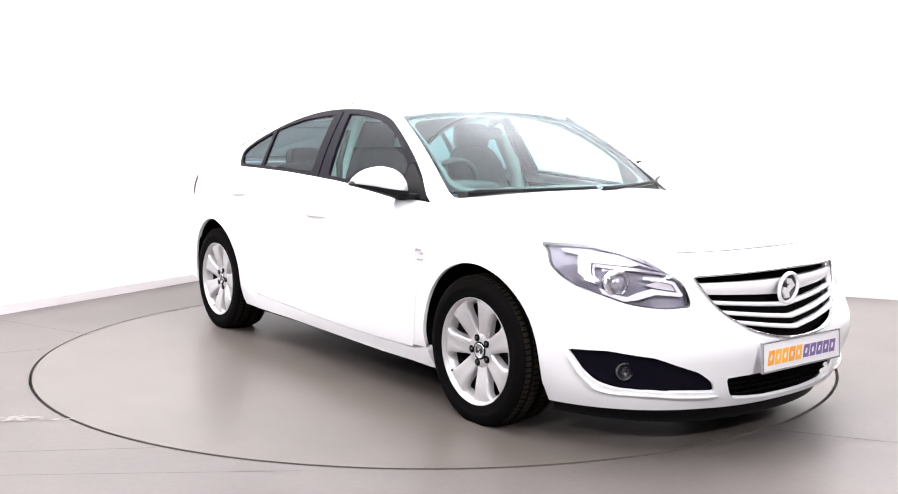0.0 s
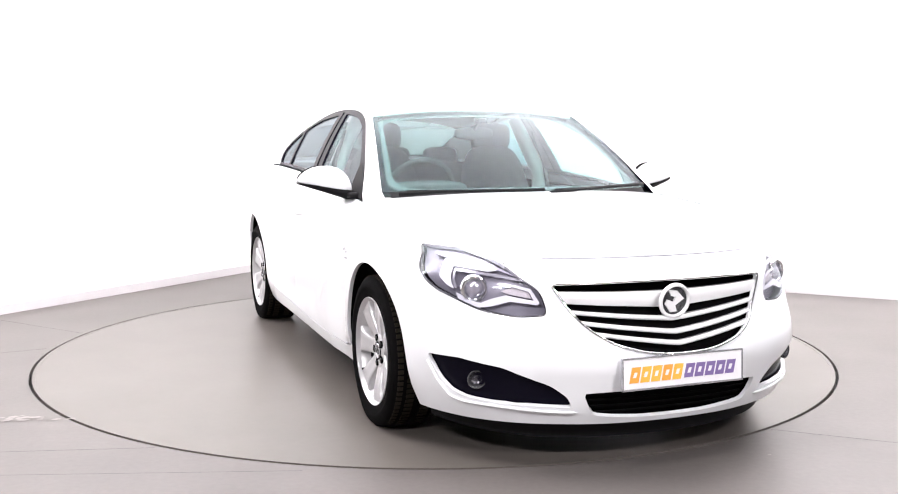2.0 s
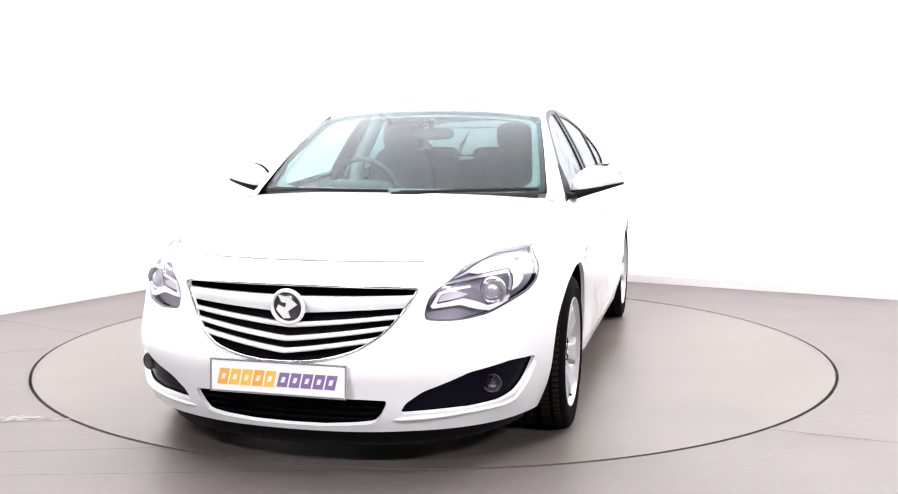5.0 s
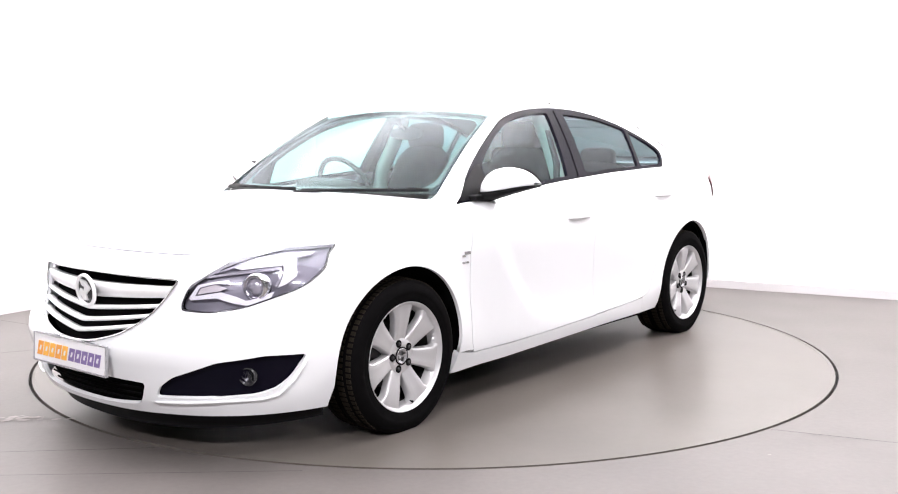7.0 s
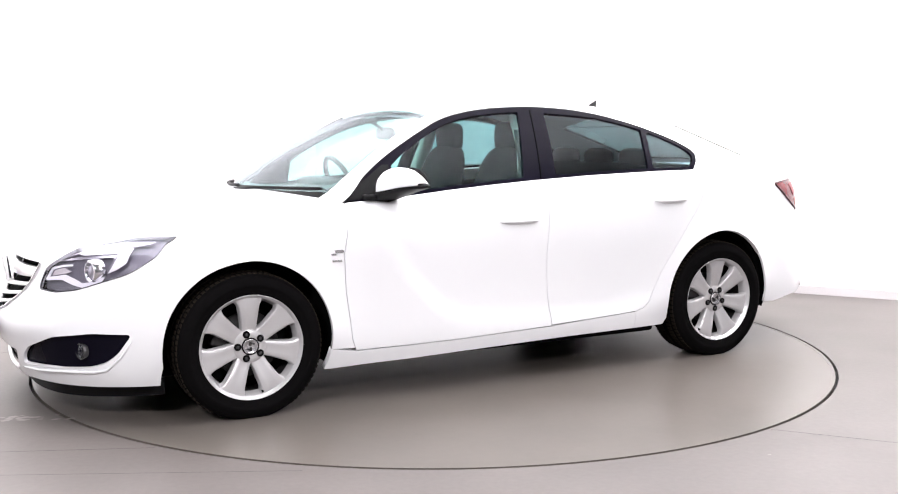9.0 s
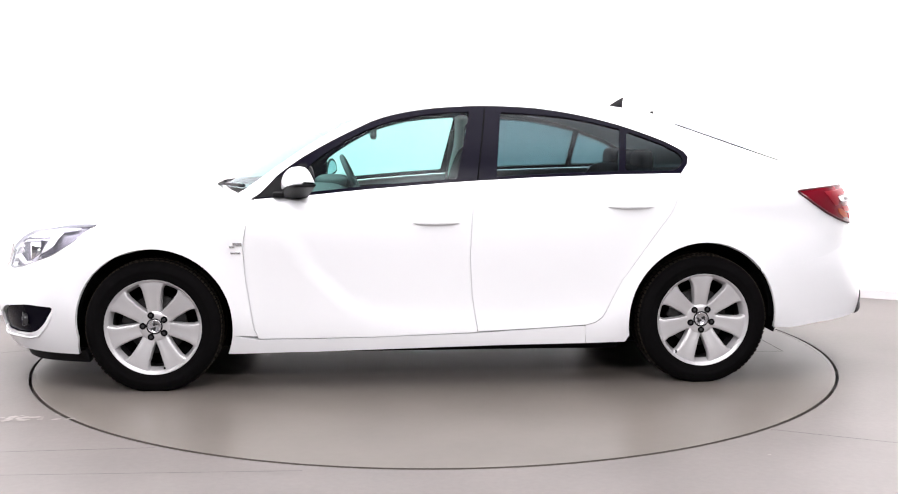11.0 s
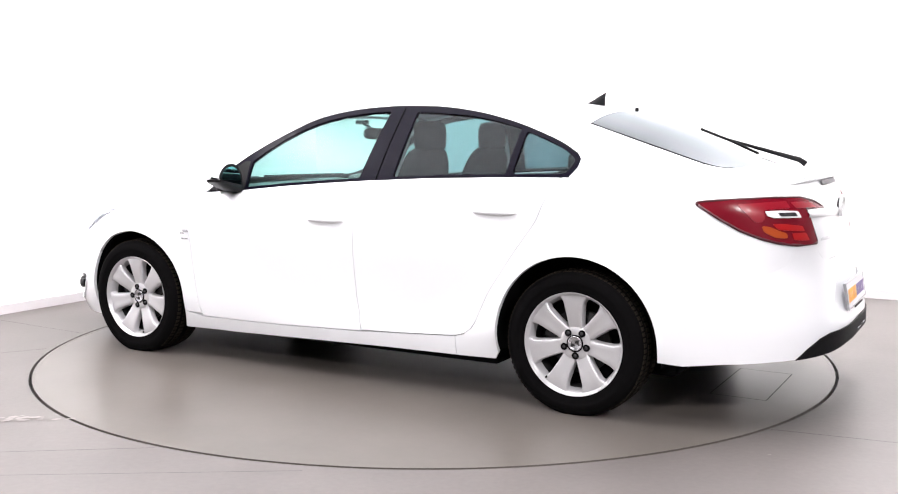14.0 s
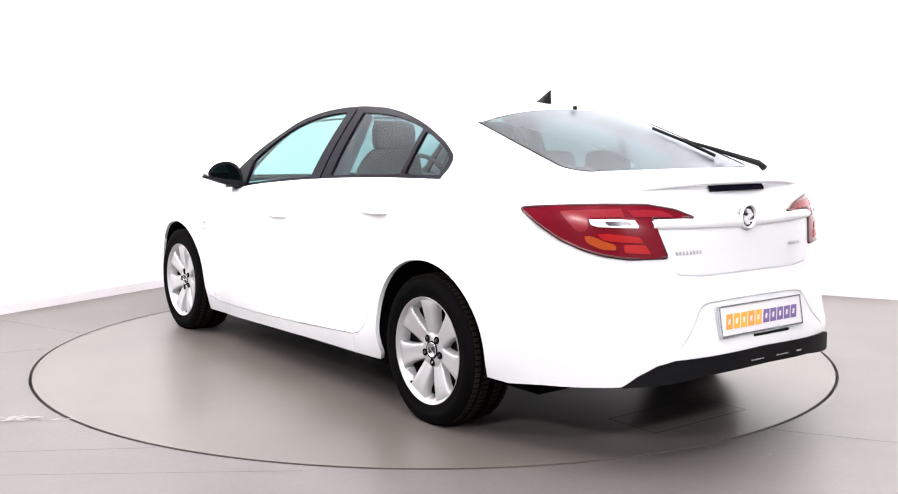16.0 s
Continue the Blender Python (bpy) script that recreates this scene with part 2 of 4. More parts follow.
# ---- the room ----
def wall(name, a, b, thick=0.15, height=CEILING, label="plain white painted studio wall", mat=None):
    a, b = Vector((*a, 0)), Vector((*b, 0))
    d = (b - a).normalized()
    ang = math.degrees(math.atan2(d.y, d.x))
    m = pose(a.x, a.y, 0, 0, 0, ang)
    bm = bmesh.new()
    box(bm, -thick, (b - a).length + thick, 0, thick, -0.05, height, 0, m)
    tagged(finish(name, bm, mat or WALL, smooth=False), label, "wall", kind="structure")
    bm = bmesh.new()
    v = [(0.0, 0.0), (-0.014, 0.0), (-0.014, 0.066), (-0.007, 0.074), (0.0, 0.074)]
    rows = [[m @ Vector((s, y, z)) for y, z in v] for s in (0.0, (b - a).length)]
    q = loft(rows)
    bm.free()
    tagged(finish("baseboard", q, SKIRTING, smooth=False), "white painted skirting along the studio wall", "skirting board", kind="structure")


CORNER = (-1.2, 4.16)
LEFT_END = (-1.2 - 0.515 * 12.4, 4.16 - 0.857 * 12.4)
RIGHT_END = (-1.2 + 0.88 * 9.5, 4.16 - 0.474 * 9.5)
FAR_END = (LEFT_END[0] + 0.88 * 9.5, LEFT_END[1] - 0.474 * 9.5)
wall("wall_1", LEFT_END, CORNER)
wall("wall_2", CORNER, RIGHT_END)
# unseen walls behind the camera, made dark to keep reflections in the glass low
wall("wall_3", RIGHT_END, FAR_END, label="unseen dark grey wall added to close the studio", mat=DARK_WALL)
wall("wall_4", FAR_END, LEFT_END, label="unseen dark grey wall added to close the studio", mat=DARK_WALL)

RING = 2.252


def circle(r, n, cx=0.0, cy=0.0):
    return [(cx + r * math.cos(2 * math.pi * i / n), cy + r * math.sin(2 * math.pi * i / n)) for i in range(n)]


def flat(z):
    return lambda x, y: (x, y, z)


outline = [(x * 1.0, y * 1.0) for x, y in (LEFT_END, FAR_END, RIGHT_END, CORNER)]
tagged(finish("floor", patch(outline, flat(0.0), 1.2, [circle(RING + 0.008, 160)], 0.03, (0, 0, 1)), FLOOR, smooth=False),
       "worn grey painted concrete floor with scuffs", "floor", kind="structure")
bm = patch(outline, flat(-0.035), 3.0, (), 0, (0, 0, 1))
tagged(finish("ground", bm, PIT, smooth=False), "dark pit below the turntable gap", "ground", kind="structure")
# unseen ceiling, darkened so that the glass reflects less
bm = patch(outline, flat(CEILING), 3.0, (), 0, (0, 0, -1))
tagged(finish("ceiling", bm, CEILING_MAT, smooth=False), "unseen dark grey ceiling added to close the studio", "ceiling", kind="structure")


def ceiling_light(x, y, sx, sy, z, turn):
    root = tagged(new("ceiling_light"), "long white light box added under the ceiling, out of view", "ceiling light", "studio light boxes")
    root.matrix_basis = pose(x, y, z, 0, 0, turn)
    bm = bmesh.new()
    box(bm, -sx / 2, sx / 2, -sy / 2, sy / 2, 0.0, 0.02)
    part("diffuser", bm, DIFFUSER, root, smooth=False)
    bm = bmesh.new()
    for a, b, c, d in ((-sx / 2 - 0.04, sx / 2 + 0.04, -sy / 2 - 0.04, -sy / 2), (-sx / 2 - 0.04, sx / 2 + 0.04, sy / 2, sy / 2 + 0.04),
                       (-sx / 2 - 0.04, -sx / 2, -sy / 2, sy / 2), (sx / 2, sx / 2 + 0.04, -sy / 2, sy / 2)):
        box(bm, a, b, c, d, -0.012, CEILING - z)
    part("frame", bm, WALL, root, smooth=False)
    return root


for x, y, a, b, turn, power in LIGHT_BOXES:
    ceiling_light(x, y, a, b, CEILING - 0.12, turn)
# housing of the box added for the glow on the windscreen
ceiling_light(LOW_BOX[0], LOW_BOX[1], LOW_BOX[2], LOW_BOX[3], CEILING - 0.20, 0)

# turntable, turning with the car
turntable = tagged(new("turntable"), "round grey painted turntable set flush in the floor", "turntable")
part("disc", patch(circle(RING - 0.026, 160), flat(0.0), 0.5, (), 0.03, (0, 0, 1)), DISC, turntable, smooth=False)
part("edge_ring", patch(circle(RING - 0.008, 160), flat(0.001), 0.5, [circle(RING - 0.0255, 160)], 0.03, (0, 0, 1)), DISC, turntable, smooth=False)

# ---- the car: surface of the body, x ahead, y to its left, origin between the axles on the ground ----
AXLE, HUB, TYRE_R, ARCH_R = 1.3685, 0.322, 0.331, 0.383
X0F, X0R, K = 1.25, -0.9, 1.2
P1 = math.pi / 2 * K
P2 = P1 + X0F - X0R
P3 = P2 + math.pi / 2 * K

nose = curve((.10, .17, .22, .33, .42, .50, .585, .63, .685, .74, .775, .80, .83, .87, .91, .95, .99, 1.03),
             (2.255, 2.275, 2.305, 2.335, 2.358, 2.325, 2.27, 2.256, 2.244, 2.22, 2.18, 2.09, 1.97, 1.79, 1.62, 1.48, 1.38, 1.32))
tail = curve((.10, .20, .30, .42, .50, .60, .70, .80, .90, .98, 1.03, 1.06, 1.09), (-2.36, -2.39, -2.435, -2.435, -2.405, -2.38, -2.355, -2.342, -2.325, -2.285, -2.272, -2.25, -2.12))
width0 = curve((.10, .17, .22, .30, .50, .65, .75, .82, .86, .90, .94, .98, 1.02), (.855, .872, .89, .902, .910, .920, .927, .924, .908, .868, .815, .772, .75))
belt = curve((1.0, .876, .61, .332, -.09, -.528, -.951, -1.28, -2.2), (.93, .938, .958, .986, 1.019, 1.044, 1.058, 1.063, 1.063))


blade = curve((.8, .62, .52, .40, .25, 0.0, -.4, -1.0), (.90, .66, .53, .425, .37, .345, .345, .40))


def width(x, z):
    rise = belt(x) - 0.94
    t = min(1.0, max(0.0, (z - 0.70) / 0.22))
    w = width0(z - rise * t * t * (3 - 2 * t))
    if x < -1.2:
        # the body draws in towards the tail
        h = min(1.0, max(0.0, (z - .62) / .2))
        h, q = h * h * (3 - 2 * h), (-1.2 - x) / .8
        w *= 1 - (.072 + .053 * min(1.0, max(0.0, (z - .55) / .28))) * (q ** 2.1 * (1 - h) + (q ** 1.3 if q < .84 else .797 + (q - .84) * .9) * h)
    if x > 1.2 and z > .68:
        # the shoulder of the wing leans in towards the lamp
        a, b = min(1.0, (x - 1.2) / .45), min(1.0, (z - .68) / .14)
        w -= .072 * a * a * (3 - 2 * a) * b * b * (3 - 2 * b)
    for cx, rise_ in ((AXLE, .020), (-AXLE, .021)):
        # flared lip round each wheel arch
        d = math.hypot(x - cx, z - HUB) - ARCH_R
        if -.1 < d < .2:
            q = min(1.0, max(0.0, (z - .20) / .16))
            w += rise_ * math.exp(-(max(0.0, d) / .075) ** 2) * q * q * (3 - 2 * q)
    if -1.0 < x < .8:
        # pressed blade along the foot of the doors
        q = min(1.0, max(0.0, (blade(x) - z) / .035))
        w += .013 * q * q * (3 - 2 * q) * min(1.0, max(0.0, (x + 1.0) / .2)) * min(1.0, max(0.0, (.8 - x) / .2))
    return w


def nose_n(z):
    return 3.2 - 0.6 * min(1.0, max(0.0, (z - 0.6) / 0.2))


TAIL_N, TAIL_M = 8.0, 3.2


def skin(p, z, inset=0.0):
    """The body at p round its plan (0: middle of the nose, P3: middle of the tail; p < 0 and p > P3: the right side) and height z."""
    s = 1.0
    if p < 0:
        p, s = -p, -1.0
    if p > P3:
        p, s = 2 * P3 - p, -s
    if p < P1:
        a = p / K
        x = X0F + (nose(z) - inset - X0F) * max(0.0, math.cos(a)) ** (2 / nose_n(z))
        y = (width(x, z) - inset) * max(0.0, math.sin(a)) ** (2 / 2.4)
    elif p < P2:
        x = X0F - (p - P1)
        y = width(x, z) - inset
    else:
        a = math.pi / 2 - (p - P2) / K
        c, d, t = max(1e-9, math.cos(a)), max(1e-9, math.sin(a)), 1.0
        for _ in range(12):
            f = (c * t) ** TAIL_N + (d * t) ** TAIL_M - 1
            t -= f * t / (TAIL_N * (c * t) ** TAIL_N + TAIL_M * (d * t) ** TAIL_M)
        x = X0R + (tail(z) + inset - X0R) * c * t
        y = (width(x, z) - inset) * d * t
    return (x, s * y, z)


def at_x(x, z):
    """The p of the left side at x."""
    if x > X0F:
        return K * math.acos(min(1.0, (x - X0F) / (nose(z) - X0F)) ** (nose_n(z) / 2))
    if x > X0R:
        return P1 + X0F - x
    u = min(1.0, (X0R - x) / (X0R - tail(z)))
    return P2 + K * (math.pi / 2 - math.atan2((1 - u ** TAIL_N) ** (1 / TAIL_M), u))


def front_y(y, z):
    """The p of the front at y."""
    return math.copysign(K * math.asin(min(1.0, abs(y) / width(1.9, z)) ** 1.2), y)


def rear_y(y, z):
    w = width(-2.25, z)
    for _ in range(3):
        v = min(1.0, abs(y) / w)
        w = width(X0R + (tail(z) - X0R) * (1 - v ** TAIL_M) ** (1 / TAIL_N), z)
    v = min(1.0, abs(y) / w)
    q = K * (math.pi / 2 - math.atan2(v, (1 - v ** TAIL_M) ** (1 / TAIL_N)))
    return P2 + q if y >= 0 else 2 * P3 - P2 - q


def sx(pts):
    return [(at_x(x, z), z) for x, z in pts]


def fy(pts):
    return [(front_y(y, z), z) for y, z in pts]


def ry(pts):
    return [(rear_y(y, z), z) for y, z in pts]


def flip_front(pts):
    return [(-p, z) for p, z in pts[::-1]]


def flip_rear(pts):
    return [(2 * P3 - p, z) for p, z in pts[::-1]]


def arch(cx, a0, a1, n=22, r=ARCH_R):
    """Points of a wheel arch between two angles, in degrees from ahead."""
    tall = 1.036 if cx < 0 else 1.0
    turns = [radians(a0 + (a1 - a0) * i / n) for i in range(n + 1)]
    return [(cx + r * math.cos(a), HUB + r * math.sin(a) * (tall if a < math.pi else 1.0)) for a in turns]


def nose_x(y, z):
    w = width(1.9, z)
    return X0F + (nose(z) - X0F) * (1 - min(1.0, abs(y) / w) ** 2.4) ** (1 / nose_n(z))


bonnet_mid = curve((.85, 1.0, 1.15, 1.3, 1.5, 1.7, 1.9, 2.02, 2.10, 2.15, 2.18), (.990, .986, .979, .966, .937, .900, .862, .835, .814, .798, .784))


def bonnet_z(x, y):
    """The bonnet, arched between its side gaps and its front lip."""
    if x < gap_end:
        z = gap_z(x)
        w = gap_y(x)
    else:
        z = .786
        w = lip_y(x)
    return z + max(0.0, bonnet_mid(x) - z) * (1 - min(1.0, abs(y) / max(w, .02)) ** 2.6)


car = tagged(new("car"), "white four-door saloon car with silver alloy wheels and black window trim", "car")


def pair(name, bm, mat, parent=None, label=""):
    """A part and its mirror image on the other side."""
    other = mirrored(bm)
    a = part(name, bm, mat, parent or car, label)
    return a, part(name, other, mat, parent or car, label)


# outlines
HEADLIGHT = rounded(fy([(.485, .582), (.60, .574), (.70, .592)]) + sx([(1.86, .664), (1.735, .742), (1.636, .814), (1.84, .808)]) + fy([(.60, .765), (.505, .675)]), 0.06, 5)
GRILLE_L = fy([(0, .437), (.15, .448), (.28, .483), (.365, .54), (.415, .605), (.455, .672), (.465, .692), (.452, .697), (.25, .700), (0, .701)])
GRILLE = rounded(GRILLE_L + flip_front(GRILLE_L)[1:-1], .08, 4)
INTAKE_L = [(0.0, .187), (.13, .189), (.27, .198), (.350, .206), (.378, .214), (.402, .240), (.430, .286), (.426, .299), (.36, .302), (.20, .306), (0.0, .308)]
INTAKE = INTAKE_L + flip_front(INTAKE_L)[1:-1]
FOG = rounded([(.523, .253), (.70, .257), (.89, .260), (1.10, .268), (1.20, .285), (1.28, .322), (1.375, .397), (1.16, .403), (.90, .385), (.64, .330), (.55, .290)], 0.03)
FOG = [(.95 + (p - .95) * 1.07, .334 + (z - .332) * 1.14) for p, z in FOG]
LAMP_TOP = sx([(-1.870, .968), (-1.95, .976), (-2.08, .984), (-2.16, .987)]) + ry([(.60, .986), (.50, .984), (.38, .962), (.30, .930)])
TAILLIGHT = rounded(LAMP_TOP + ry([(.50, .936), (.455, .786), (.60, .786)]) + sx([(-2.19, .799), (-2.13, .818), (-2.05, .853), (-1.96, .907)]), 0.015)
VALANCE_L = ry([(0, .340), (.30, .335), (.50, .316), (.66, .304), (.61, .350), (.55, .386), (.48, .403), (0, .412)])
VALANCE = VALANCE_L[::-1] + flip_rear(VALANCE_L[::-1])[1:-1]

# front bumper with its openings
inner_cut = [GRILLE, INTAKE, FOG, flip_front(FOG)]
# the headlight's outline splits bumper and wing, so both stop at it
def between(poly, a, b):
    """The stretch of a closed outline from its point nearest a to its point nearest b, onwards."""
    p = np.array(poly)
    i = int(((p - a) ** 2).sum(1).argmin())
    j = int(((p - b) ** 2).sum(1).argmin())
    if j < i:
        j += len(poly)
    return [poly[k % len(poly)] for k in range(i, j + 1)]


H_SPLIT = (at_x(1.80, .69), .69)
H_TOP = (front_y(.60, .765), .765)
cw = between(HEADLIGHT, (front_y(.485, .582), .582), H_SPLIT)[::-1]
inner_side = between(HEADLIGHT, H_TOP, (front_y(.485, .582), .582))[::-1]
half = [(0.0, .166)] + fy([(.25, .168), (.45, .172)]) + sx([(1.95, .172), (1.752, .172)]) + sx(arch(AXLE, -10, 39.4, 9)) + cw + inner_side[1:] + fy([(.585, .779), (.40, .780)]) + [(0.0, .780)]
bumper = half + flip_front(half)[1:-1]
part("front_bumper", patch(bumper, skin, 0.045, inner_cut, 0.016, (1, 0, 0)), WHITE, car, "white painted front bumper with black openings")

# wings
outer_top = between(HEADLIGHT, H_SPLIT, (front_y(.60, .765), .765))
gap_end = skin(front_y(.60, .788), .788)[0]
gap_top = [(gap_end + (1.70 - gap_end) * i / 8, .788 + .050 * i / 8) for i in range(8)] + [(1.70, .838), (1.6, .856), (1.5, .872), (1.4, .885), (1.3, .897), (1.2, .910), (1.1, .921), (.93, .938)]
wing = sx(arch(AXLE, 39.42, 188, 26)) + sx([(.868, .262), (.885, .30), (.920, .54), (.930, .71), (.910, .83), (.885, .933)]) + sx(gap_top[::-1]) + outer_top[::-1]
pair("wing", patch(wing, skin, 0.05, (), 0.016, (0, 1, 0)), WHITE)
gutter = fy([(.45, .797)]) + sx([(x, z + .014) for x, z in gap_top]) + sx([(x, z - .012) for x, z in gap_top[::-1]]) + fy([(.45, .772)])
pair("bonnet_gutter", patch(gutter, lambda p, z: skin(p, z, .012), 0.05, (), 0, (0, 1, 1)), WHITE)

# bonnet
gap_z = curve([x for x, z in gap_top], [z + .003 for x, z in gap_top])
gap_y = curve([x for x, z in gap_top], [skin(at_x(x, z + .003), z + .003)[1] for x, z in gap_top])
lip_y = curve([nose_x(y, .784) for y in (.60, .5, .4, .3, .2, .1, 0.0)], (.60, .5, .4, .3, .2, .1, 0.0))
edge = [(x, skin(at_x(x, z + .003), z + .003)[1]) for x, z in gap_top[::-1]]
lip = [(nose_x(y, .784), y) for y in (.5, .4, .3, .2, .1, 0.0)]
cowl = [(1.12 - .20 * (y / .70) ** 2, y) for y in (0.0, .15, .3, .45, .6, .70)]
hood = cowl + [(.915, .76)] + edge + lip
hood = hood[:-1] + [(lip[-1][0], 0.0)] + [(x, -y) for x, y in hood[::-1] if y > 1e-6]
part("bonnet", patch(hood, lambda x, y: (x, y, bonnet_z(x, y)), 0.06, (), 0.012, (0, 0, 1)), WHITE, car, "white painted bonnet")



def back(inset):
    return lambda p, z: skin(p, z, inset)


# doors, sills, quarters
f_door = sx([(.862, .250), (.880, .30), (.9155, .54), (.9255, .71), (.9055, .83), (.8805, .935)]) + sx([(x, belt(x) - .004) for x in (.61, .332, .1, -.09, -.205)]) + sx([(-.193, .87), (-.181, .65), (-.193, .45), (-.2225, .273), (.3, .256)])
pair("front_door", patch(f_door, skin, 0.05, (), 0.02, (0, 1, 0)), WHITE)
r_door = sx([(-.225, .277), (-.196, .45), (-.184, .65), (-.196, .87), (-.208, belt(-.208) - .004)]) + sx([(x, belt(x) - .004) for x in (-.528, -.951, -1.26)]) + sx([(-1.186, .864), (-1.085, .726), (-.948, .53), (-.893, .422), (-.869, .372), (-.850, .342), (-.815, .318), (-.770, .305), (-.5, .290)])
pair("rear_door", patch(r_door, skin, 0.05, (), 0.02, (0, 1, 0)), WHITE)
sill = sx([(.985, .170), (.3, .187), (-.35, .203), (-.768, .208)]) + sx([(-.768, .299), (-.5, .284), (-.222, .267), (.3, .250), (.86, .242)]) + sx(arch(AXLE, 188, 203, 4))
pair("sill", patch(sill, skin, 0.05, (), 0.03, (0, 1, 0)), WHITE, label="white painted side sill")
lamp_side = between(TAILLIGHT, (rear_y(.60, .786), .786), (rear_y(.60, .986), .986))
quarter = sx([(-1.268, 1.059), (-1.1885, .864), (-1.0875, .726), (-.9505, .53), (-.8955, .421), (-.872, .3695), (-.852, .339), (-.816, .314), (-.770, .302), (-.770, .208), (-.975, .210)]) + sx(arch(-AXLE, -17, 141, 28))[1:] + sx([(-1.9, .597), (-2.08, .64)]) + ry([(.640, .70), (.602, .782)]) + lamp_side + ry([(.600, 1.03), (.580, 1.062)]) + sx([(-2.0, 1.062), (-1.7, 1.062)])
pair("rear_quarter", patch(quarter, skin, 0.05, (), 0.02, (0, 1, 0)), WHITE)
hr = sx(arch(-AXLE, 141.04, 187, 9)) + sx([(-1.85, .266), (-2.0, .284)]) + ry([(.72, .300), (.62, .310), (.50, .335), (.30, .352), (0, .356)])
lamp_foot = between(TAILLIGHT, (rear_y(.455, .786), .786), (rear_y(.60, .786), .786))
hr2 = ry([(0, .704), (.30, .704), (.40, .712), (.432, .740)]) + [(p, z - .002) for p, z in lamp_foot] + ry([(.640, .6998)]) + sx([(-2.08, .6398), (-1.9, .5968)])
part("rear_bumper", patch(hr + flip_rear(hr)[1:] + flip_rear(hr2) + hr2[1:], skin, 0.05, (), 0.012, (-1, 0, 0)), WHITE, car, "white painted rear bumper")
lamp_mid = between(TAILLIGHT, (rear_y(.60, .986), .986), (rear_y(.455, .786), .786))
tg = ry([(.597, 1.03)]) + lamp_mid + ry([(.435, .742), (.402, .716), (.30, .708), (0, .708)])
tg_top = ry([(0, 1.055), (.3, 1.056), (.578, 1.060)])
part("tailgate", patch(tg + flip_rear(tg)[1:] + flip_rear(tg_top)[:-1] + tg_top, skin, 0.05, (), 0.02, (-1, 0, 0)), WHITE, car, "white painted tailgate below the rear screen")

# painted flanges behind the door gaps
for line in ([(.872, .27), (.9175, .54), (.9275, .71), (.9075, .83), (.884, .925)], [(-.2235, .285), (-.1945, .45), (-.1825, .65), (-.1945, .87), (-.206, belt(-.206) - .02)],
             [(-1.25, 1.03), (-1.187, .864), (-1.0865, .726), (-.9495, .53), (-.8945, .4215), (-.8705, .371), (-.851, .341), (-.816, .316)]):
    strip = sx([(x + .014, z) for x, z in line]) + sx([(x - .014, z) for x, z in line[::-1]])
    pair("seam_flange", patch(strip, back(.010), 0.05, (), 0, (0, 1, 0)), WHITE)

# painted flanges under the rear seams
seam = sx([(-1.690, .572), (-1.9, .596), (-2.08, .639)]) + ry([(.640, .700), (.602, .782)])
flange = [(p - .016, z + .016) for p, z in seam] + [(p + .016, z - .016) for p, z in seam[::-1]]
pair("seam_flange", patch(flange, back(.0025), 0.04, (), 0, (-1, 1, 0)), WHITE)
ledge = fy([(y, .768) for y in (-.612, -.4, -.2, 0, .2, .4, .612)] + [(y, .793) for y in (.612, .4, .2, 0, -.2, -.4, -.612)])
part("bonnet_ledge", patch(ledge, back(.007), 0.04, (), 0, (1, 0, 0)), WHITE, car)
# thin grey bar painted in for the shadow gap under the bonnet lip
bm = bmesh.new()
tube(bm, [Vector(skin(front_y(y, .7825), .7825, -.0005)) for y in np.linspace(-.46, .46, 25)], .0016, 6)
part("bonnet_gap_shade", bm, LAMP_GREY, car, "thin grey line for the shaded gap along the bonnet lip")
strip = ry([(.42, .694), (.2, .694), (0, .694), (-.2, .694), (-.42, .694), (-.42, .720), (-.2, .720), (0, .720), (.2, .720), (.42, .720)])
part("seam_flange", patch(strip, back(.007), 0.04, (), 0, (-1, 0, 0)), WHITE, car)
corner = ry([(.55, 1.005), (.63, 1.005), (.625, 1.058), (.55, 1.056)])
pair("seam_flange", patch(corner[::-1], back(.005), 0.04, (), 0, (-1, 1, 0)), WHITE)

# dark lining behind the skin, wheel wells and floor pan
lining = sx([(1.72, .62), (1.74, .17), (.98, .19), (-.98, .22)]) + sx(arch(-AXLE, -14, 180, 16, .40)) + sx([(-2.1, .30), (-2.1, .90), (-1.6, .98), (-1.0, .96), (0, .94), (.7, .92), (1.0, .86), (1.6, .78)])
lining = sx(arch(AXLE, 12, 195, 16, .40)) + lining[2:]
pair("inner_lining", patch(lining, lambda p, z: skin(p, z, 0.055), 0.09, (), 0, (0, 1, 0)), LINING)
for cx in (AXLE, -AXLE):
    well = [(cx + .397 * math.cos(a), HUB + (.397 if cx > 0 else .412) * math.sin(a)) for a in (radians(-11 + 202 * i / 24) for i in range(25))]
    rows = [[(x, min(.93, skin(at_x(x, z), z)[1] - .011), z) for x, z in well], [(x, .60, z) for x, z in well]]
    rows.append([(cx + .01 * math.cos(a), .60, HUB + .01 * math.sin(a)) for a in (radians(-11 + 202 * i / 24) for i in range(25))])
    pair("wheel_well", loft(rows), LINING)
bm = bmesh.new()
box(bm, -1.75, 1.95, -.60, .60, .150, .34, .02)
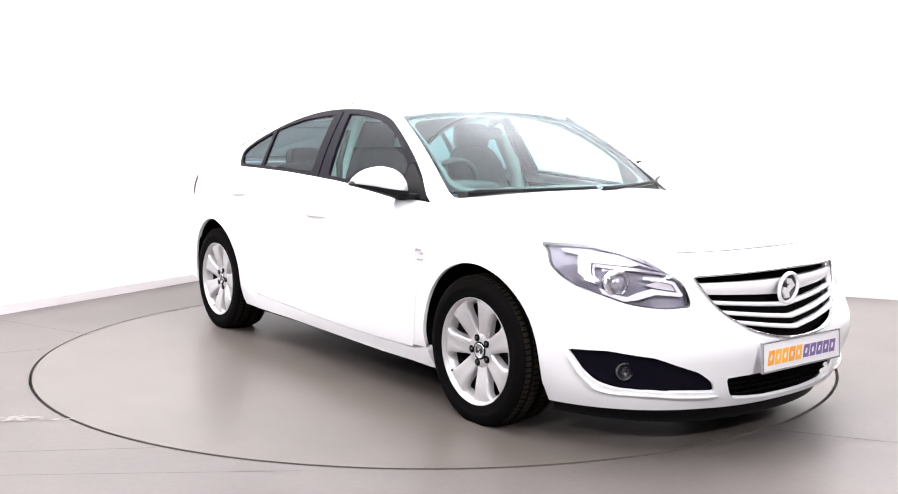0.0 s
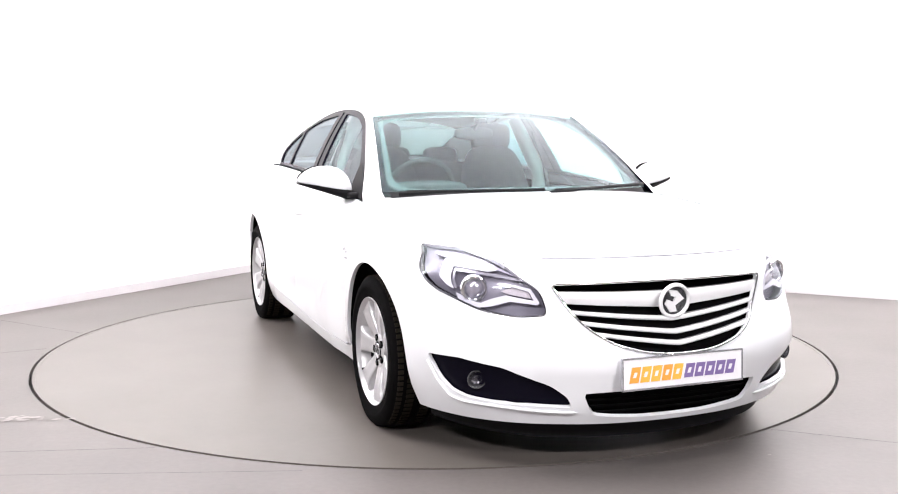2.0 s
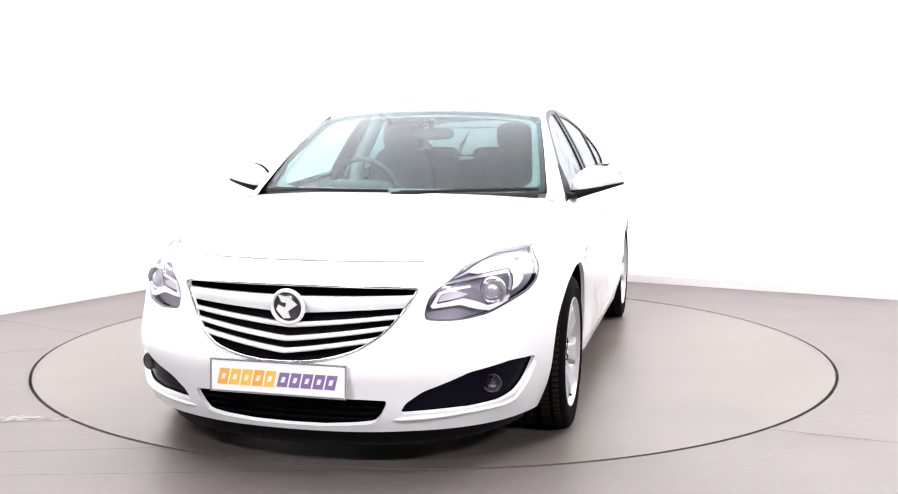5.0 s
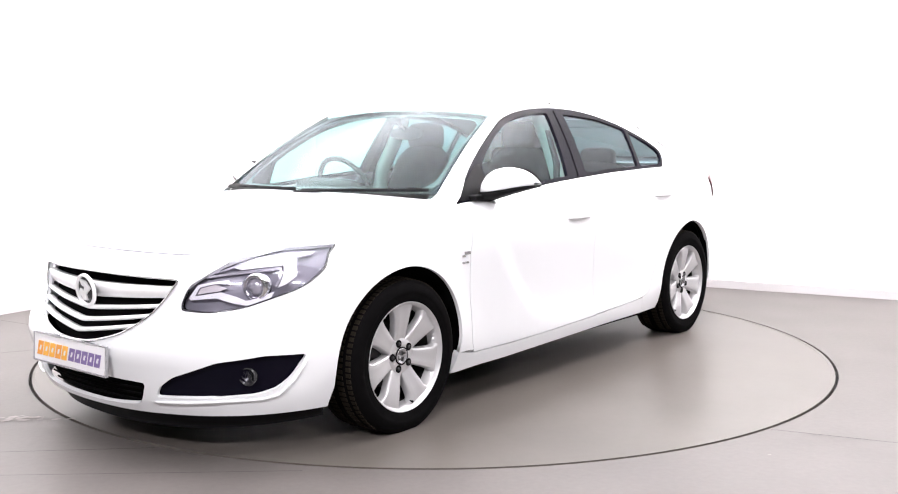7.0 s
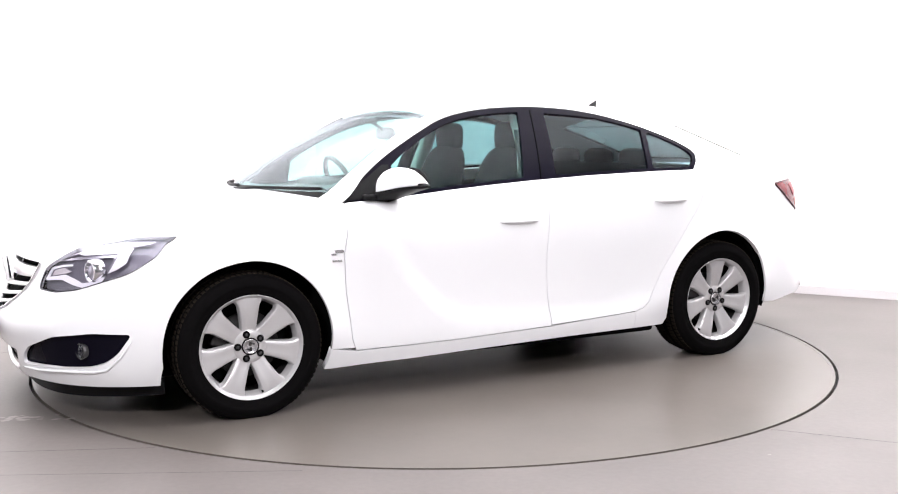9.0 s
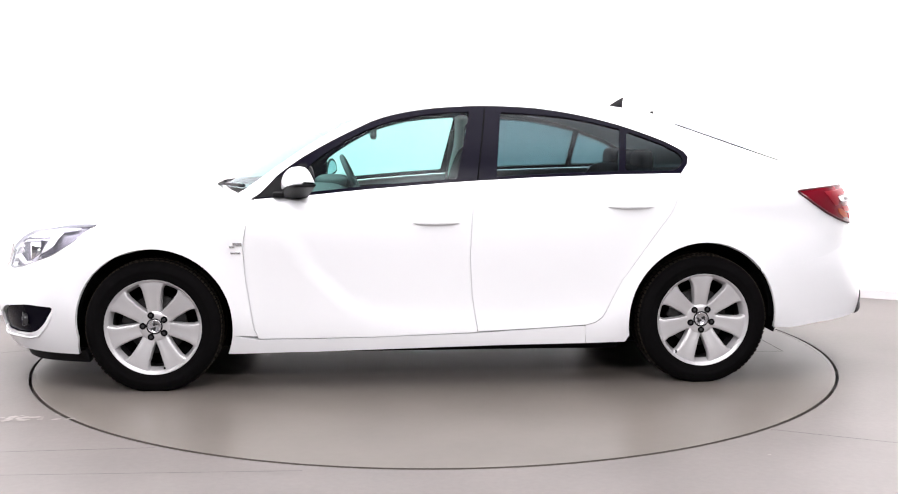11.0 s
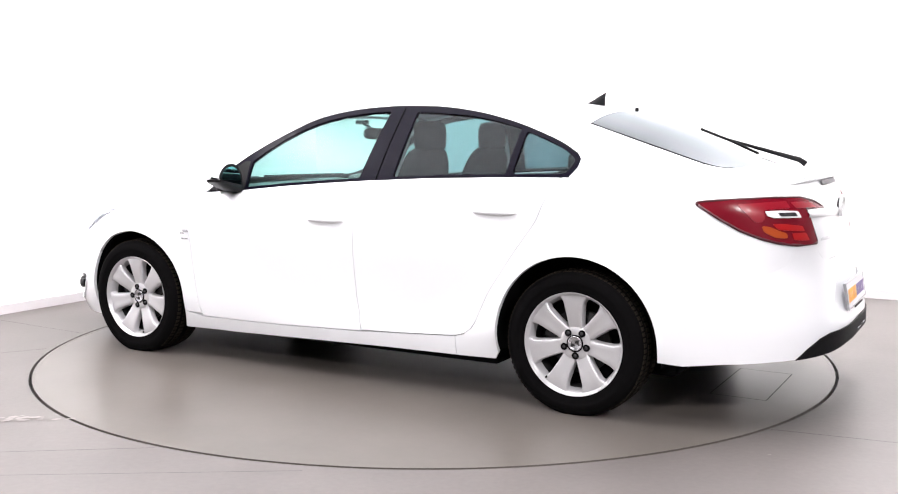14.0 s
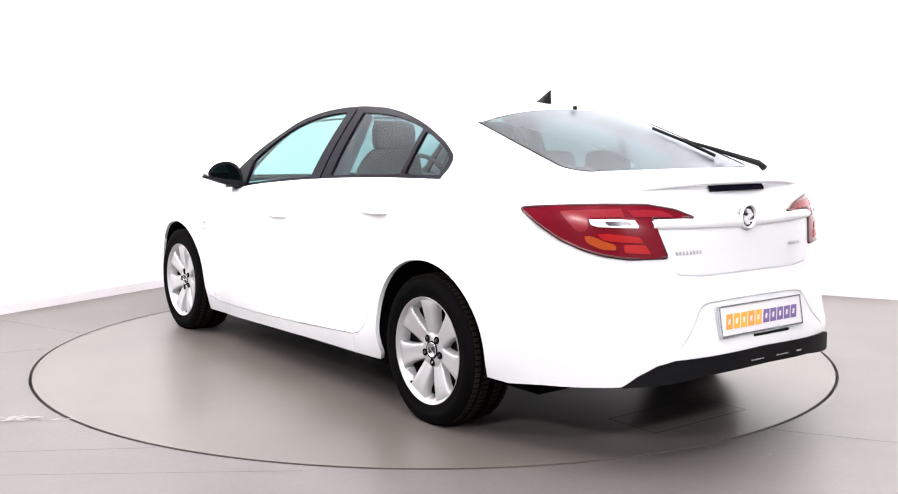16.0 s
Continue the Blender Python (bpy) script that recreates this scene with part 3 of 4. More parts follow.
box(bm, -2.25, -1.75, -.55, .55, .335, .42, .02)
box(bm, -.96, .96, -.835, .835, .165, .30, .02)
box(bm, 1.75, 2.14, -.50, .50, .20, .70, .05)
box(bm, -2.2, -1.77, -.50, .50, .36, .80, .05)
part("floor_pan", bm, LINING, car, "black underbody and floor pan", smooth=False)
bm = bmesh.new()
half = [(0.0, .095)] + fy([(.3, .098), (.5, .10)]) + sx([(1.95, .112), (1.745, .118), (1.752, .18)]) + fy([(.45, .180), (.25, .178)]) + [(0.0, .176)]
part("front_lip", patch(half + flip_front(half)[1:-1], lambda p, z: skin(p, z, .05), 0.05, (), 0.03, (1, 0, 0)), BLACK, car, "black plastic lip under the front bumper")
bm.free()


# ---- cabin: side glass plane, roof, pillars, screens ----
def side_y(z):
    d = z - .93
    return .82 - .35 * d - .38 * d * d


def side(x, z, inset=0.0):
    return (x, side_y(z) - inset, z)


dlo_x = (.90, .876, .79, .683, .554, .381, .265, .086, -.097, -.279, -.49, -.70, -.935, -1.107, -1.22, -1.304)
dlo_z = (.938, .942, 1.035, 1.118, 1.196, 1.285, 1.336, 1.377, 1.397, 1.404, 1.397, 1.371, 1.318, 1.261, 1.216, 1.169)
dlo_top = curve(dlo_x, dlo_z)
xs = [.876 - (.876 + 1.304) * i / 40 for i in range(41)]
DLO = [(x, dlo_top(x)) for x in xs] + [(-1.323, 1.142), (-1.315, 1.105), (-1.28, 1.060)] + [(x, belt(x) - .006) for x in (-1.1, -.951, -.528, -.09, .332, .61)]
glass_top = curve((.631, .433, .259, .08, -.101, -.207, -.368, -.70, -.988), (1.098, 1.225, 1.306, 1.350, 1.370, 1.374, 1.370, 1.346, 1.285))
G1 = rounded([(.612, belt(.612) + .012), (.61, 1.105)] + [(x, glass_top(x)) for x in (.54, .43, .35, .26, .17, .08, 0, -.1, -.205)] + [(-.128, belt(-.128) + .012), (.1, belt(.1) + .012), (.35, belt(.35) + .012)], .008, 2)
G2 = rounded([(-.328, belt(-.328) + .010), (-.366, glass_top(-.366)), (-.5, glass_top(-.5)), (-.6, glass_top(-.6)), (-.7, glass_top(-.7)), (-.85, glass_top(-.85)), (-.985, glass_top(-.985) - .002), (-.955, belt(-.955) + .010), (-.6, belt(-.6) + .010)], .008, 2)
G3 = rounded([(-.990, belt(-.99) + .010), (-1.017, 1.272), (-1.107, 1.240), (-1.20, 1.204), (-1.275, 1.163), (-1.298, 1.135), (-1.288, 1.105), (-1.255, 1.074)], .02, 3)
pair("window_trim", patch(DLO, side, 0.05, (G1, G2, G3), 0.02, (0, 1, 0)), BLACK_GLOSS, label="gloss black frame round the side windows")
pair("front_window", patch(G1, lambda x, z: side(x, z, .008), 0.08, (), 0, (0, 1, 0)), SIDE_GLASS, label="green-tinted glass of the front door")
pair("rear_window", patch(G2, lambda x, z: side(x, z, .008), 0.08, (), 0, (0, 1, 0)), TINT_GLASS, label="dark privacy glass of the rear door")
pair("quarter_window", patch(G3, lambda x, z: side(x, z, .008), 0.08, (), 0, (0, 1, 0)), TINT_GLASS, label="dark privacy quarter glass")
# raised edge of the frame along the top and the door split on the pillar
bm = bmesh.new()
tube(bm, [(x, side_y(dlo_top(x)) - .001, dlo_top(x) - .006) for x in xs], .005, 6)
pair("window_seal", bm, BLACK)
bm = bmesh.new()
tube(bm, [(-.285 + .053 * t, side_y(1.386 - .36 * t) + .001, 1.386 - .36 * t) for t in (0, .25, .5, .75, 1)], .0035, 6)
pair("pillar_seal", bm, LINING)

roof_y = curve((.93, .70, .57, .41, .315, .25, .08, -.279, -.70, -.95, -1.2, -1.3), (.735, .683, .653, .617, .594, .582, .56, .535, .54, .55, .562, .566))
roof_edge = curve((.93, .70, .57, .41, .315, .25, .08, -.279, -.70, -.95, -1.2, -1.3), (.985, 1.149, 1.231, 1.318, 1.366, 1.384, 1.406, 1.424, 1.404, 1.378, 1.332, 1.306))
roof_mid = curve((.32, .2, 0, -.35, -.7, -1.0, -1.15, -1.3), (1.404, 1.424, 1.440, 1.454, 1.448, 1.425, 1.404, 1.374))


def roof(x, s):
    y = roof_y(x)
    return (x, s * y, roof_mid(x) - (roof_mid(x) - roof_edge(x)) * abs(s) ** 2.4)


rows = [[Vector(roof(.315, -1 + 2 * j / 28)) + Vector((.006, 0, -.022)) for j in range(29)]]
rows += [[roof(.315 - 1.615 * i / 36, -1 + 2 * j / 28) for j in range(29)] for i in range(37)]
part("roof", loft(rows), WHITE, car, "white painted roof")
rows = [[Vector(roof(.29 - 1.56 * i / 20, (-1 + 2 * j / 14) * .97)) - Vector((0, 0, .022)) for j in range(15)] for i in range(21)]
part("headliner", loft(rows), HEADLINER, car, "pale grey cloth headliner")


def screen(s, v):
    """The windscreen: s across, v from its foot up."""
    foot = Vector((1.135 - .215 * s * s, .732 * s, .985))
    top = Vector((.315 + .005 * s * s, .594 * s, 1.404 - .038 * s * s))
    p = foot.lerp(top, v)
    b = math.sin(math.pi * v) * .028
    return (p.x + b * .45, p.y, p.z + b * .9)


def rear_screen(s, v):
    foot = Vector((-1.965 + .05 * s * s, .578 * s, 1.106 - .006 * s * s))
    top = Vector((-1.30, .570 * s, 1.374 - .068 * abs(s) ** 2.2))
    p = foot.lerp(top, v)
    b = math.sin(math.pi * v) * .020 * (1 - s * s)
    return (p.x - b * .3, p.y, p.z + b * .9)


WS = rounded([(-1, .004), (1, .004), (1, 1), (-1, 1)], .03)
WS_IN = rounded([(-.962, .035), (.962, .035), (.962, .978), (-.962, .978)], .12, 6)
part("windscreen", patch(WS, lambda s, v: tuple(Vector(screen(s, v)) - Vector((.004, 0, .006))), 0.08, (), 0, (1, 0, 1)), SCREEN_GLASS, car, "clear windscreen")
part("windscreen_border", patch(WS, lambda s, v: tuple(Vector(screen(s, v)) - Vector((.010, 0, .014))), 0.05, (WS_IN,), 0, (1, 0, 1)), BLACK_GLOSS, car, "black printed edge of the windscreen")
# grey band all round, just inside the glass
WS_BAND = rounded([(-.915, .085), (.915, .085), (.915, .94), (-.915, .94)], .16, 6)
SCREEN_BAND = material("screen_band_grey", (0.17, 0.175, 0.185), 0.8, grain=0.1, scale=80)
part("screen_band", patch(WS_IN, lambda s, v: tuple(Vector(screen(s, v)) - Vector((.022, 0, .032))), 0.05, (WS_BAND,), 0, (1, 0, 1)), SCREEN_BAND, car, "grey band inside the edge of the windscreen")
RS = rounded([(-1, .0), (1, .0), (1, 1), (-1, 1)], .16, 8)[:18] + [(1, 1), (-1, 1)]
part("rear_screen", patch(RS, rear_screen, 0.08, (), 0.01, (-1, 0, 1)), REAR_GLASS, car, "grey-tinted rear screen")

seal = [Vector(rear_screen(s, v)) + Vector((0, 0, .001)) for s, v in RS]
bm = bmesh.new()
tube(bm, seal + seal[:1], .004, 6)
part("rear_screen_seal", bm, BLACK, car)


def dlo_side(x):
    z = dlo_top(x)
    return (x, side_y(z), z)


def glass_edge(q):
    """The side and foot of the rear screen, q from its top corner round to the middle of its foot."""
    ps = [rear_screen(1, 1), rear_screen(1, .75), rear_screen(1, .5), rear_screen(1, .3), rear_screen(1, .16), rear_screen(.97, .06), rear_screen(.84, 0), rear_screen(.55, 0), rear_screen(.28, 0), rear_screen(0, 0)]
    f = q * (len(ps) - 1)
    i = min(int(f), len(ps) - 2)
    return Vector(ps[i]).lerp(Vector(ps[i + 1]), f - i)


A, B = [], []
for i in range(37):
    x = .895 - (.895 + 1.22) * i / 36
    A.append(Vector(dlo_side(x)))
    t = .93 - (.93 + 1.3) * i / 36
    B.append(Vector((t, roof_y(t), roof_edge(t))))
A.insert(0, Vector((.945, .835, .918)))
B.insert(0, Vector((.990, .735, .950)))
rail = []
for a, b in zip(A, B):
    row = []
    for j in range(7):
        t = j / 6
        p = a.lerp(b, t)
        p += Vector((0, .55, .8)) * (math.sin(math.pi * t) * (.003 + .009 * min(1.0, (36 - len(rail)) / 8)))
        row.append(p)
    rail.append(row)
pair("roof_rail", loft(rail), WHITE, label="white pillar and roof rail above the side windows")
A2 = [Vector(dlo_side(-1.22)), Vector(dlo_side(-1.27)), Vector(side(-1.304, 1.169)), Vector(side(-1.323, 1.142)), Vector(side(-1.315, 1.105)), Vector(side(-1.28, 1.060))]
A2 += [Vector(skin(at_x(x, 1.060), 1.060)) for x in (-1.45, -1.6, -1.75, -1.9, -2.02, -2.10, -2.15)]
A2 += [Vector(skin(rear_y(y, 1.060), 1.060)) for y in (.55, .50, .40, .28, .14, 0.0)]
B2 = [glass_edge(q) for q in (0, .02, .06, .1, .15, .2, .26, .32, .38, .44, .5, .54, .58, .61, .65, .72, .8, .9, 1.0)]
pil = []
for a, b in zip(A2, B2):
    row = []
    for j in range(9):
        t = j / 8
        p = a.lerp(b, t)
        p += Vector((-.15, .45, .8)) * (math.sin(math.pi * t) * .003 * min(1.0, (b - a).length / .2))
        row.append(p)
    pil.append(row)
pair("rear_pillar", loft(pil), WHITE, label="white rear pillar and boot shoulder")


# ---- wheels ----
FRONT_HUB, REAR_HUB = .318, .321


def build_wheel(name, place, hub, roll):
    """A road wheel in local axes: y is outwards, the hub at the origin, the outer face of the rim at y = 0; roll turns rim and bolts."""
    w = tagged(new(name))
    w.parent = car
    w.matrix_basis = place
    turned = Matrix.Rotation(radians(roll), 4, "Y")

    def add(nm, bm, mat, parent=w, label="", m=None, smooth=True):
        ob = part(nm, bm, mat, parent, label, smooth)
        if parent is w:
            ob.matrix_basis = turned @ (m or Matrix())
        return ob

    R = TYRE_R

    def seated(bm):
        """Flattens the tyre where it stands and lets its wall bulge there."""
        for v in bm.verts:
            if v.co.z < -hub + .0005:
                v.co.z = -hub + .0005
            low = max(0.0, -v.co.z / hub - .55) / .45
            if v.co.y > -.02:
                v.co.y += .007 * low * low
        return bm

    bm = bmesh.new()
    lathe(bm, [(.222, -.205), (.235, -.212), (.275, -.220), (R - .022, -.216), (R - .008, -.206), (R - .002, -.190), (R, -.15), (R, -.06), (R - .002, -.022), (R - .008, -.006),
               (R - .022, .004), (.290, .009), (.282, .0105), (.272, .0105), (.270, .009), (.262, .009), (.250, .005), (.240, .004), (.2345, .001), (.232, -.010)], 96)
    part("tyre", seated(bm), RUBBER, w, "black rubber tyre")
    # tread blocks: shoulder lugs and two inner rows
    bm = bmesh.new()
    for k in range(84):
        a = 2 * math.pi * k / 84
        for s, y0, y1, lift in ((0, -.036, -.012, -.003), (.5, -.088, -.052, .0006), (.5, -.165, -.125, .0006), (0, -.205, -.180, -.004)):
            if math.cos(a + s * .0748) > -.86:
                box(bm, -.0085, .0085, y0, y1, R - .008, R + .0022 + lift, 0, Matrix.Rotation(a + s * .0748, 4, "Y"))
    tagged(part("tread", bm, TREAD, w, smooth=False), kind="stuff")
    bm = bmesh.new()
    lathe(bm, [(.2350, .002), (.2355, .0050), (.2340, .0060), (.2320, .003), (.2295, -.003), (.2235, -.008), (.2195, -.015), (.216, -.024), (.211, -.040), (.207, -.055)], 72)
    rim = add("rim", bm, ALLOY, label="silver alloy rim")
    # barrel of the alloy rim, shade inside it put into a dark colour
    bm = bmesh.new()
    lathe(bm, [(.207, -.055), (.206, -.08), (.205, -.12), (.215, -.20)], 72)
    part("rim_barrel", bm, BRAKE, rim, "inner barrel of the rim, darkened for the shade inside")
    rows = []
    for r, wd, y in ((.046, .034, -.034), (.066, .033, -.031), (.086, .0335, -.027), (.106, .035, -.0225), (.126, .0375, -.018), (.146, .0405, -.014), (.166, .0435, -.0108), (.184, .0465, -.0088), (.199, .0505, -.0082), (.211, .0565, -.0088), (.2225, .066, -.0105)):
        row = [(-wd * 1.10, y - .036), (-wd * 1.03, y - .010), (-wd * .97, y - .003), (-wd * .86, y), (-wd * .40, y - .0022), (0, y - .003), (wd * .40, y - .0022), (wd * .86, y), (wd * .97, y - .003), (wd * 1.03, y - .010), (wd * 1.10, y - .036)]
        rows.append([(x, yy, math.sqrt(max(1e-6, r * r - min(abs(x), r * .6) ** 2)) if r > .19 else r) for x, yy in row])
    sp = loft(rows)
    bmesh.ops.recalc_face_normals(sp, faces=sp.faces[:])
    me = bpy.data.meshes.new("spoke")
    for f in sp.faces:
        f.smooth = True
    sp.to_mesh(me)
    sp.free()
    me.materials.append(ALLOY)
    for k in range(7):
        ob = new("spoke", me)
        ob.parent = w
        ob.matrix_basis = turned @ Matrix.Rotation(2 * math.pi * k / 7, 4, "Y")
    bm = bmesh.new()
    lathe(bm, [(.084, -.07), (.083, -.040), (.074, -.031), (.040, -.0275), (.037, -.029), (.036, -.036), (0, -.036)], 48)
    add("hub", bm, ALLOY)
    bm = bmesh.new()
    lathe(bm, [(.0345, -.036), (.0345, -.026), (.033, -.023), (.0305, -.022), (.029, -.0235), (0, -.0225)], 32)
    cap = add("hub_cap", bm, SATIN, label="round silver centre cap")
    bm = bmesh.new()
    lathe(bm, [(.0395, -.034), (.0395, -.0245), (.0345, -.0245)], 32)
    part("cap_gap", bm, LINING, cap)
    bm = bmesh.new()
    for m in (Matrix.Rotation(.5, 4, "Y"), Matrix.Rotation(.5 + math.pi, 4, "Y")):
        box(bm, .003, .021, -.0235, -.0210, -.008, .003, 0, m)
        box(bm, .010, .016, -.0235, -.0210, .002, .016, 0, m)
    part("emblem", bm, BRAKE, cap, smooth=False)
    for k in range(5):
        m = Matrix.Rotation(2 * math.pi * (k + .5) / 5, 4, "Y") @ Matrix.Translation((0, 0, .0565))
        bm = bmesh.new()
        # dark disc over the hub, standing in for the shade in the bolt hole
        lathe(bm, [(.0165, -.040), (.0165, -.0262), (.0158, -.0255), (.0150, -.0268), (0, -.0268)], 20)
        add("bolt_hole_shade", bm, LINING, m=m)
        bm = bmesh.new()
        lathe(bm, [(.0085, -.040), (.0085, -.0240), (.0062, -.0215), (0, -.0215)], 6)
        add("wheel_bolt", bm, LAMP_DARK, m=m, smooth=False)
    bm = bmesh.new()
    lathe(bm, [(.0, -.085), (.145, -.085), (.148, -.092), (.148, -.10), (0, -.10)], 48)
    part("brake_disc", bm, BRAKE, w)
    bm = bmesh.new()
    lathe(bm, [(.0, -.125), (.212, -.125)], 48)
    part("back_plate", bm, LINING, w)
    bm = bmesh.new()
    box(bm, -.05, .05, -.12, -.06, .09, .165, .012, Matrix.Rotation(1.2, 4, "Y"))
    part("brake_caliper", bm, BRAKE, w, smooth=False)
    bm = bmesh.new()
    tube(bm, [(.131, -.024, -.156), (.136, -.004, -.162)], .005, 8)
    add("tyre_valve", bm, BLACK)
    return w


for nm, x, y, hub, roll in (("front_wheel", AXLE, .920, FRONT_HUB, 52.9), ("front_wheel", AXLE, -.920, FRONT_HUB, -16), ("rear_wheel", -AXLE, .906, REAR_HUB, 1.5), ("rear_wheel", -AXLE, -.906, REAR_HUB, 14)):
    build_wheel(nm, pose(x, y, hub, 0, 0, 0 if y > 0 else 180), hub, roll)


# ---- front: grille, badge, lamps, plate ----
part("grille_backing", patch([(p * 1.06, z + (.012 if z > .6 else -.02)) for p, z in GRILLE], back(.055), .06, (), 0, (1, 0, 0)), LINING, car, "black mesh behind the grille bars")


def bar(ye, ze, zc, te, tc, depth=.03, proud=.004, n=24):
    rows = []
    for i in range(n + 1):
        y = ye * (-1 + 2 * i / n)
        s = abs(y) / ye
        z, t = zc + (ze - zc) * s ** 1.15, tc + (te - tc) * s
        x = nose_x(y, z) + proud - .01
        rows.append([(x - depth, y, z + t / 2), (x - .004, y, z + t / 2), (x, y, z + t / 2 - .003), (x + .001, y, z), (x - .003, y, z - t / 2 + .003), (x - .008, y, z - t / 2), (x - depth, y, z - t / 2)])
    bm = loft(rows, True)
    bmesh.ops.recalc_face_normals(bm, faces=bm.faces[:])
    return bm


grille = part("grille", bar(.450, .647, .628, .044, .064), BRIGHT, car, "bright chrome upper grille bar")
for ye, ze, zc in ((.422, .594, .556), (.394, .557, .511), (.356, .520, .471)):
    part("grille_bar", bar(ye, ze, zc, .015, .0175), BRIGHT, grille, "thin chrome grille bar")
ring = [Vector(skin(p, z)) + Vector((.004, 0, 0)) for p, z in GRILLE]
bm = bmesh.new()
tube(bm, ring + ring[:1], .005, 6)
part("grille_surround", bm, CHROME, grille)


def badge(r, m, parent, tag):
    bm = bmesh.new()
    seg = 40
    prof = [(r * .80, 0), (r * .82, .010), (r * .90, .014), (r * .98, .010), (r, 0)]
    lathe(bm, prof, seg, m)
    b = part("badge", bm, BRIGHT, parent, tag)
    bm = bmesh.new()
    lathe(bm, [(0, .003), (r * .8, .002), (r * .82, -.01)], seg, m)
    part("badge_ground", bm, LAMP_DARK, b)
    bm = bmesh.new()
    outline = [(-.55, .12), (-.1, .55), (.45, .62), (.30, .30), (.02, .22), (.12, -.05), (.50, .10), (.62, -.15), (.25, -.62), (-.15, -.60), (-.02, -.25), (-.30, -.05)]
    top = [bm.verts.new(m @ Vector((x * r, .010, z * r))) for x, z in outline]
    low = [bm.verts.new(m @ Vector((x * r * 1.04, .003, z * r * 1.04))) for x, z in outline]
    bm.faces.new(top)
    for i in range(len(top)):
        j = (i + 1) % len(top)
        bm.faces.new((top[i], low[i], low[j], top[j]))
    bmesh.ops.recalc_face_normals(bm, faces=bm.faces[:])
    part("badge_relief", bm, BRIGHT, b, smooth=False)


badge(.068, pose(nose(.628) + .024, 0, .626, 0, 0, -90) @ pose(0, 0, 0, -6, 0, 0), car, "round chrome front badge")


def plate(m, tag):
    """A white plate in the local xz plane, facing -y, with coloured bars for its lettering."""
    bm = bmesh.new()
    box(bm, -.260, .260, .0, .008, -.0555, .0555, .003)
    pl = part("licence_plate", bm, PLATE_WHITE, car, tag, smooth=False)
    pl.matrix_basis = m
    bm = bmesh.new()
    for a, b, c, d in ((-.265, .265, .0555, .061), (-.265, .265, -.061, -.0555), (-.265, -.260, -.0555, .0555), (.260, .265, -.0555, .0555)):
        box(bm, a, b, -.002, .010, c, d)
    part("plate_frame", bm, SATIN, pl, smooth=False)
    for k in range(10):
        bm = bmesh.new()
        x0 = -.236 + .0458 * k + (.006 if k >= 5 else 0)
        h = .029 if k < 5 else .026
        wd = .039
        q = [(x0, -h - .003), (x0 + wd, -h - .003), (x0 + wd + .012, h - .003), (x0 + .012, h - .003)]
        hole = [(x0 + .0145, -.013), (x0 + wd - .010, -.013), (x0 + wd - .003, .007), (x0 + .0215, .007)]
        bm.free()
        bm = patch(q, lambda a, b: (a, -.0015, b), .05, (hole,), .001, (0, -1, 0))
        part("letter_bar", bm, (PLATE_ORANGE, PLATE_AMBER)[k % 3 > 0] if k < 5 else PLATE_PURPLE, pl, "orange lettering bar" if k < 5 else "purple lettering bar", smooth=False)
    return pl


plate(pose(2.368, -.008, .378, 0, 0, 90) @ pose(0, 0, 0, -3, 0, 0), "white front plate with orange and purple lettering bars")
part("intake_backing", patch([(-.50, .172), (.50, .172), (.54, .345), (-.54, .345)], back(.05), .06, (), 0, (1, 0, 0)), LINING, car, "black backing of the lower intake")
bm = bmesh.new()
for z in (.215, .240, .265, .290):
    ye = .32 + (z - .215) * .9
    tube(bm, [(nose_x(y, z) - .035, y, z) for y in np.linspace(-ye, ye, 17)], .004, 6)
part("lower_grille", bm, LINING, car, "black slatted lower intake")


def front_side(fn):
    """Builds a lamp's parts on the left, then the mirrored ones on the right."""
    for s in (1, -1):
        fn(s)


def sided(bm, s):
    if s > 0:
        return bm
    o = mirrored(bm)
    bm.free()
    return o


def fog_lamp(s):
    bz = part("fog_surround", sided(patch(FOG, back(.022), .05, (), 0, (1, 1, 0)), s), BLACK_GLOSS, car, "black fog lamp recess")
    c = Vector(skin(1.06, .332, .018))
    m = Matrix.Translation(c) @ pose(0, 0, 0, 0, 0, -68)
    bm = bmesh.new()
    lathe(bm, [(.034, -.015), (.036, .006), (.032, .010), (.029, .003), (.02, -.006), (0, -.010)], 28, m)
    part("fog_lamp", sided(bm, s), LAMP_DARK, bz, "round fog lamp")
    bm = bmesh.new()
    lathe(bm, [(.029, .006), (.02, .010), (0, .012)], 24, m)
    part("fog_lens", sided(bm, s), CLEAR_LENS, bz)
    bm = bmesh.new()
    lathe(bm, [(.018, .004), (.010, -.002), (0, -.003)], 20, m)
    part("fog_reflector", sided(bm, s), LAMP_DARK, bz)
    # raised silver-white lip under and outside the recess
    low = dense([(.462, .224), (.69, .230), (.89, .238), (1.14, .242), (1.225, .254), (1.32, .310), (1.42, .402)], .04)
    pts = [Vector(skin(p, z)) + Vector((.002, .002, 0)) for p, z in low[:low.index((1.42, .402))]]
    bm = bmesh.new()
    tube(bm, pts, [.002] + [.006] * (len(pts) - 2) + [.003], 8)
    part("fog_trim", sided(bm, s), WHITE, bz, "white lip round the fog lamp recess")


front_side(fog_lamp)


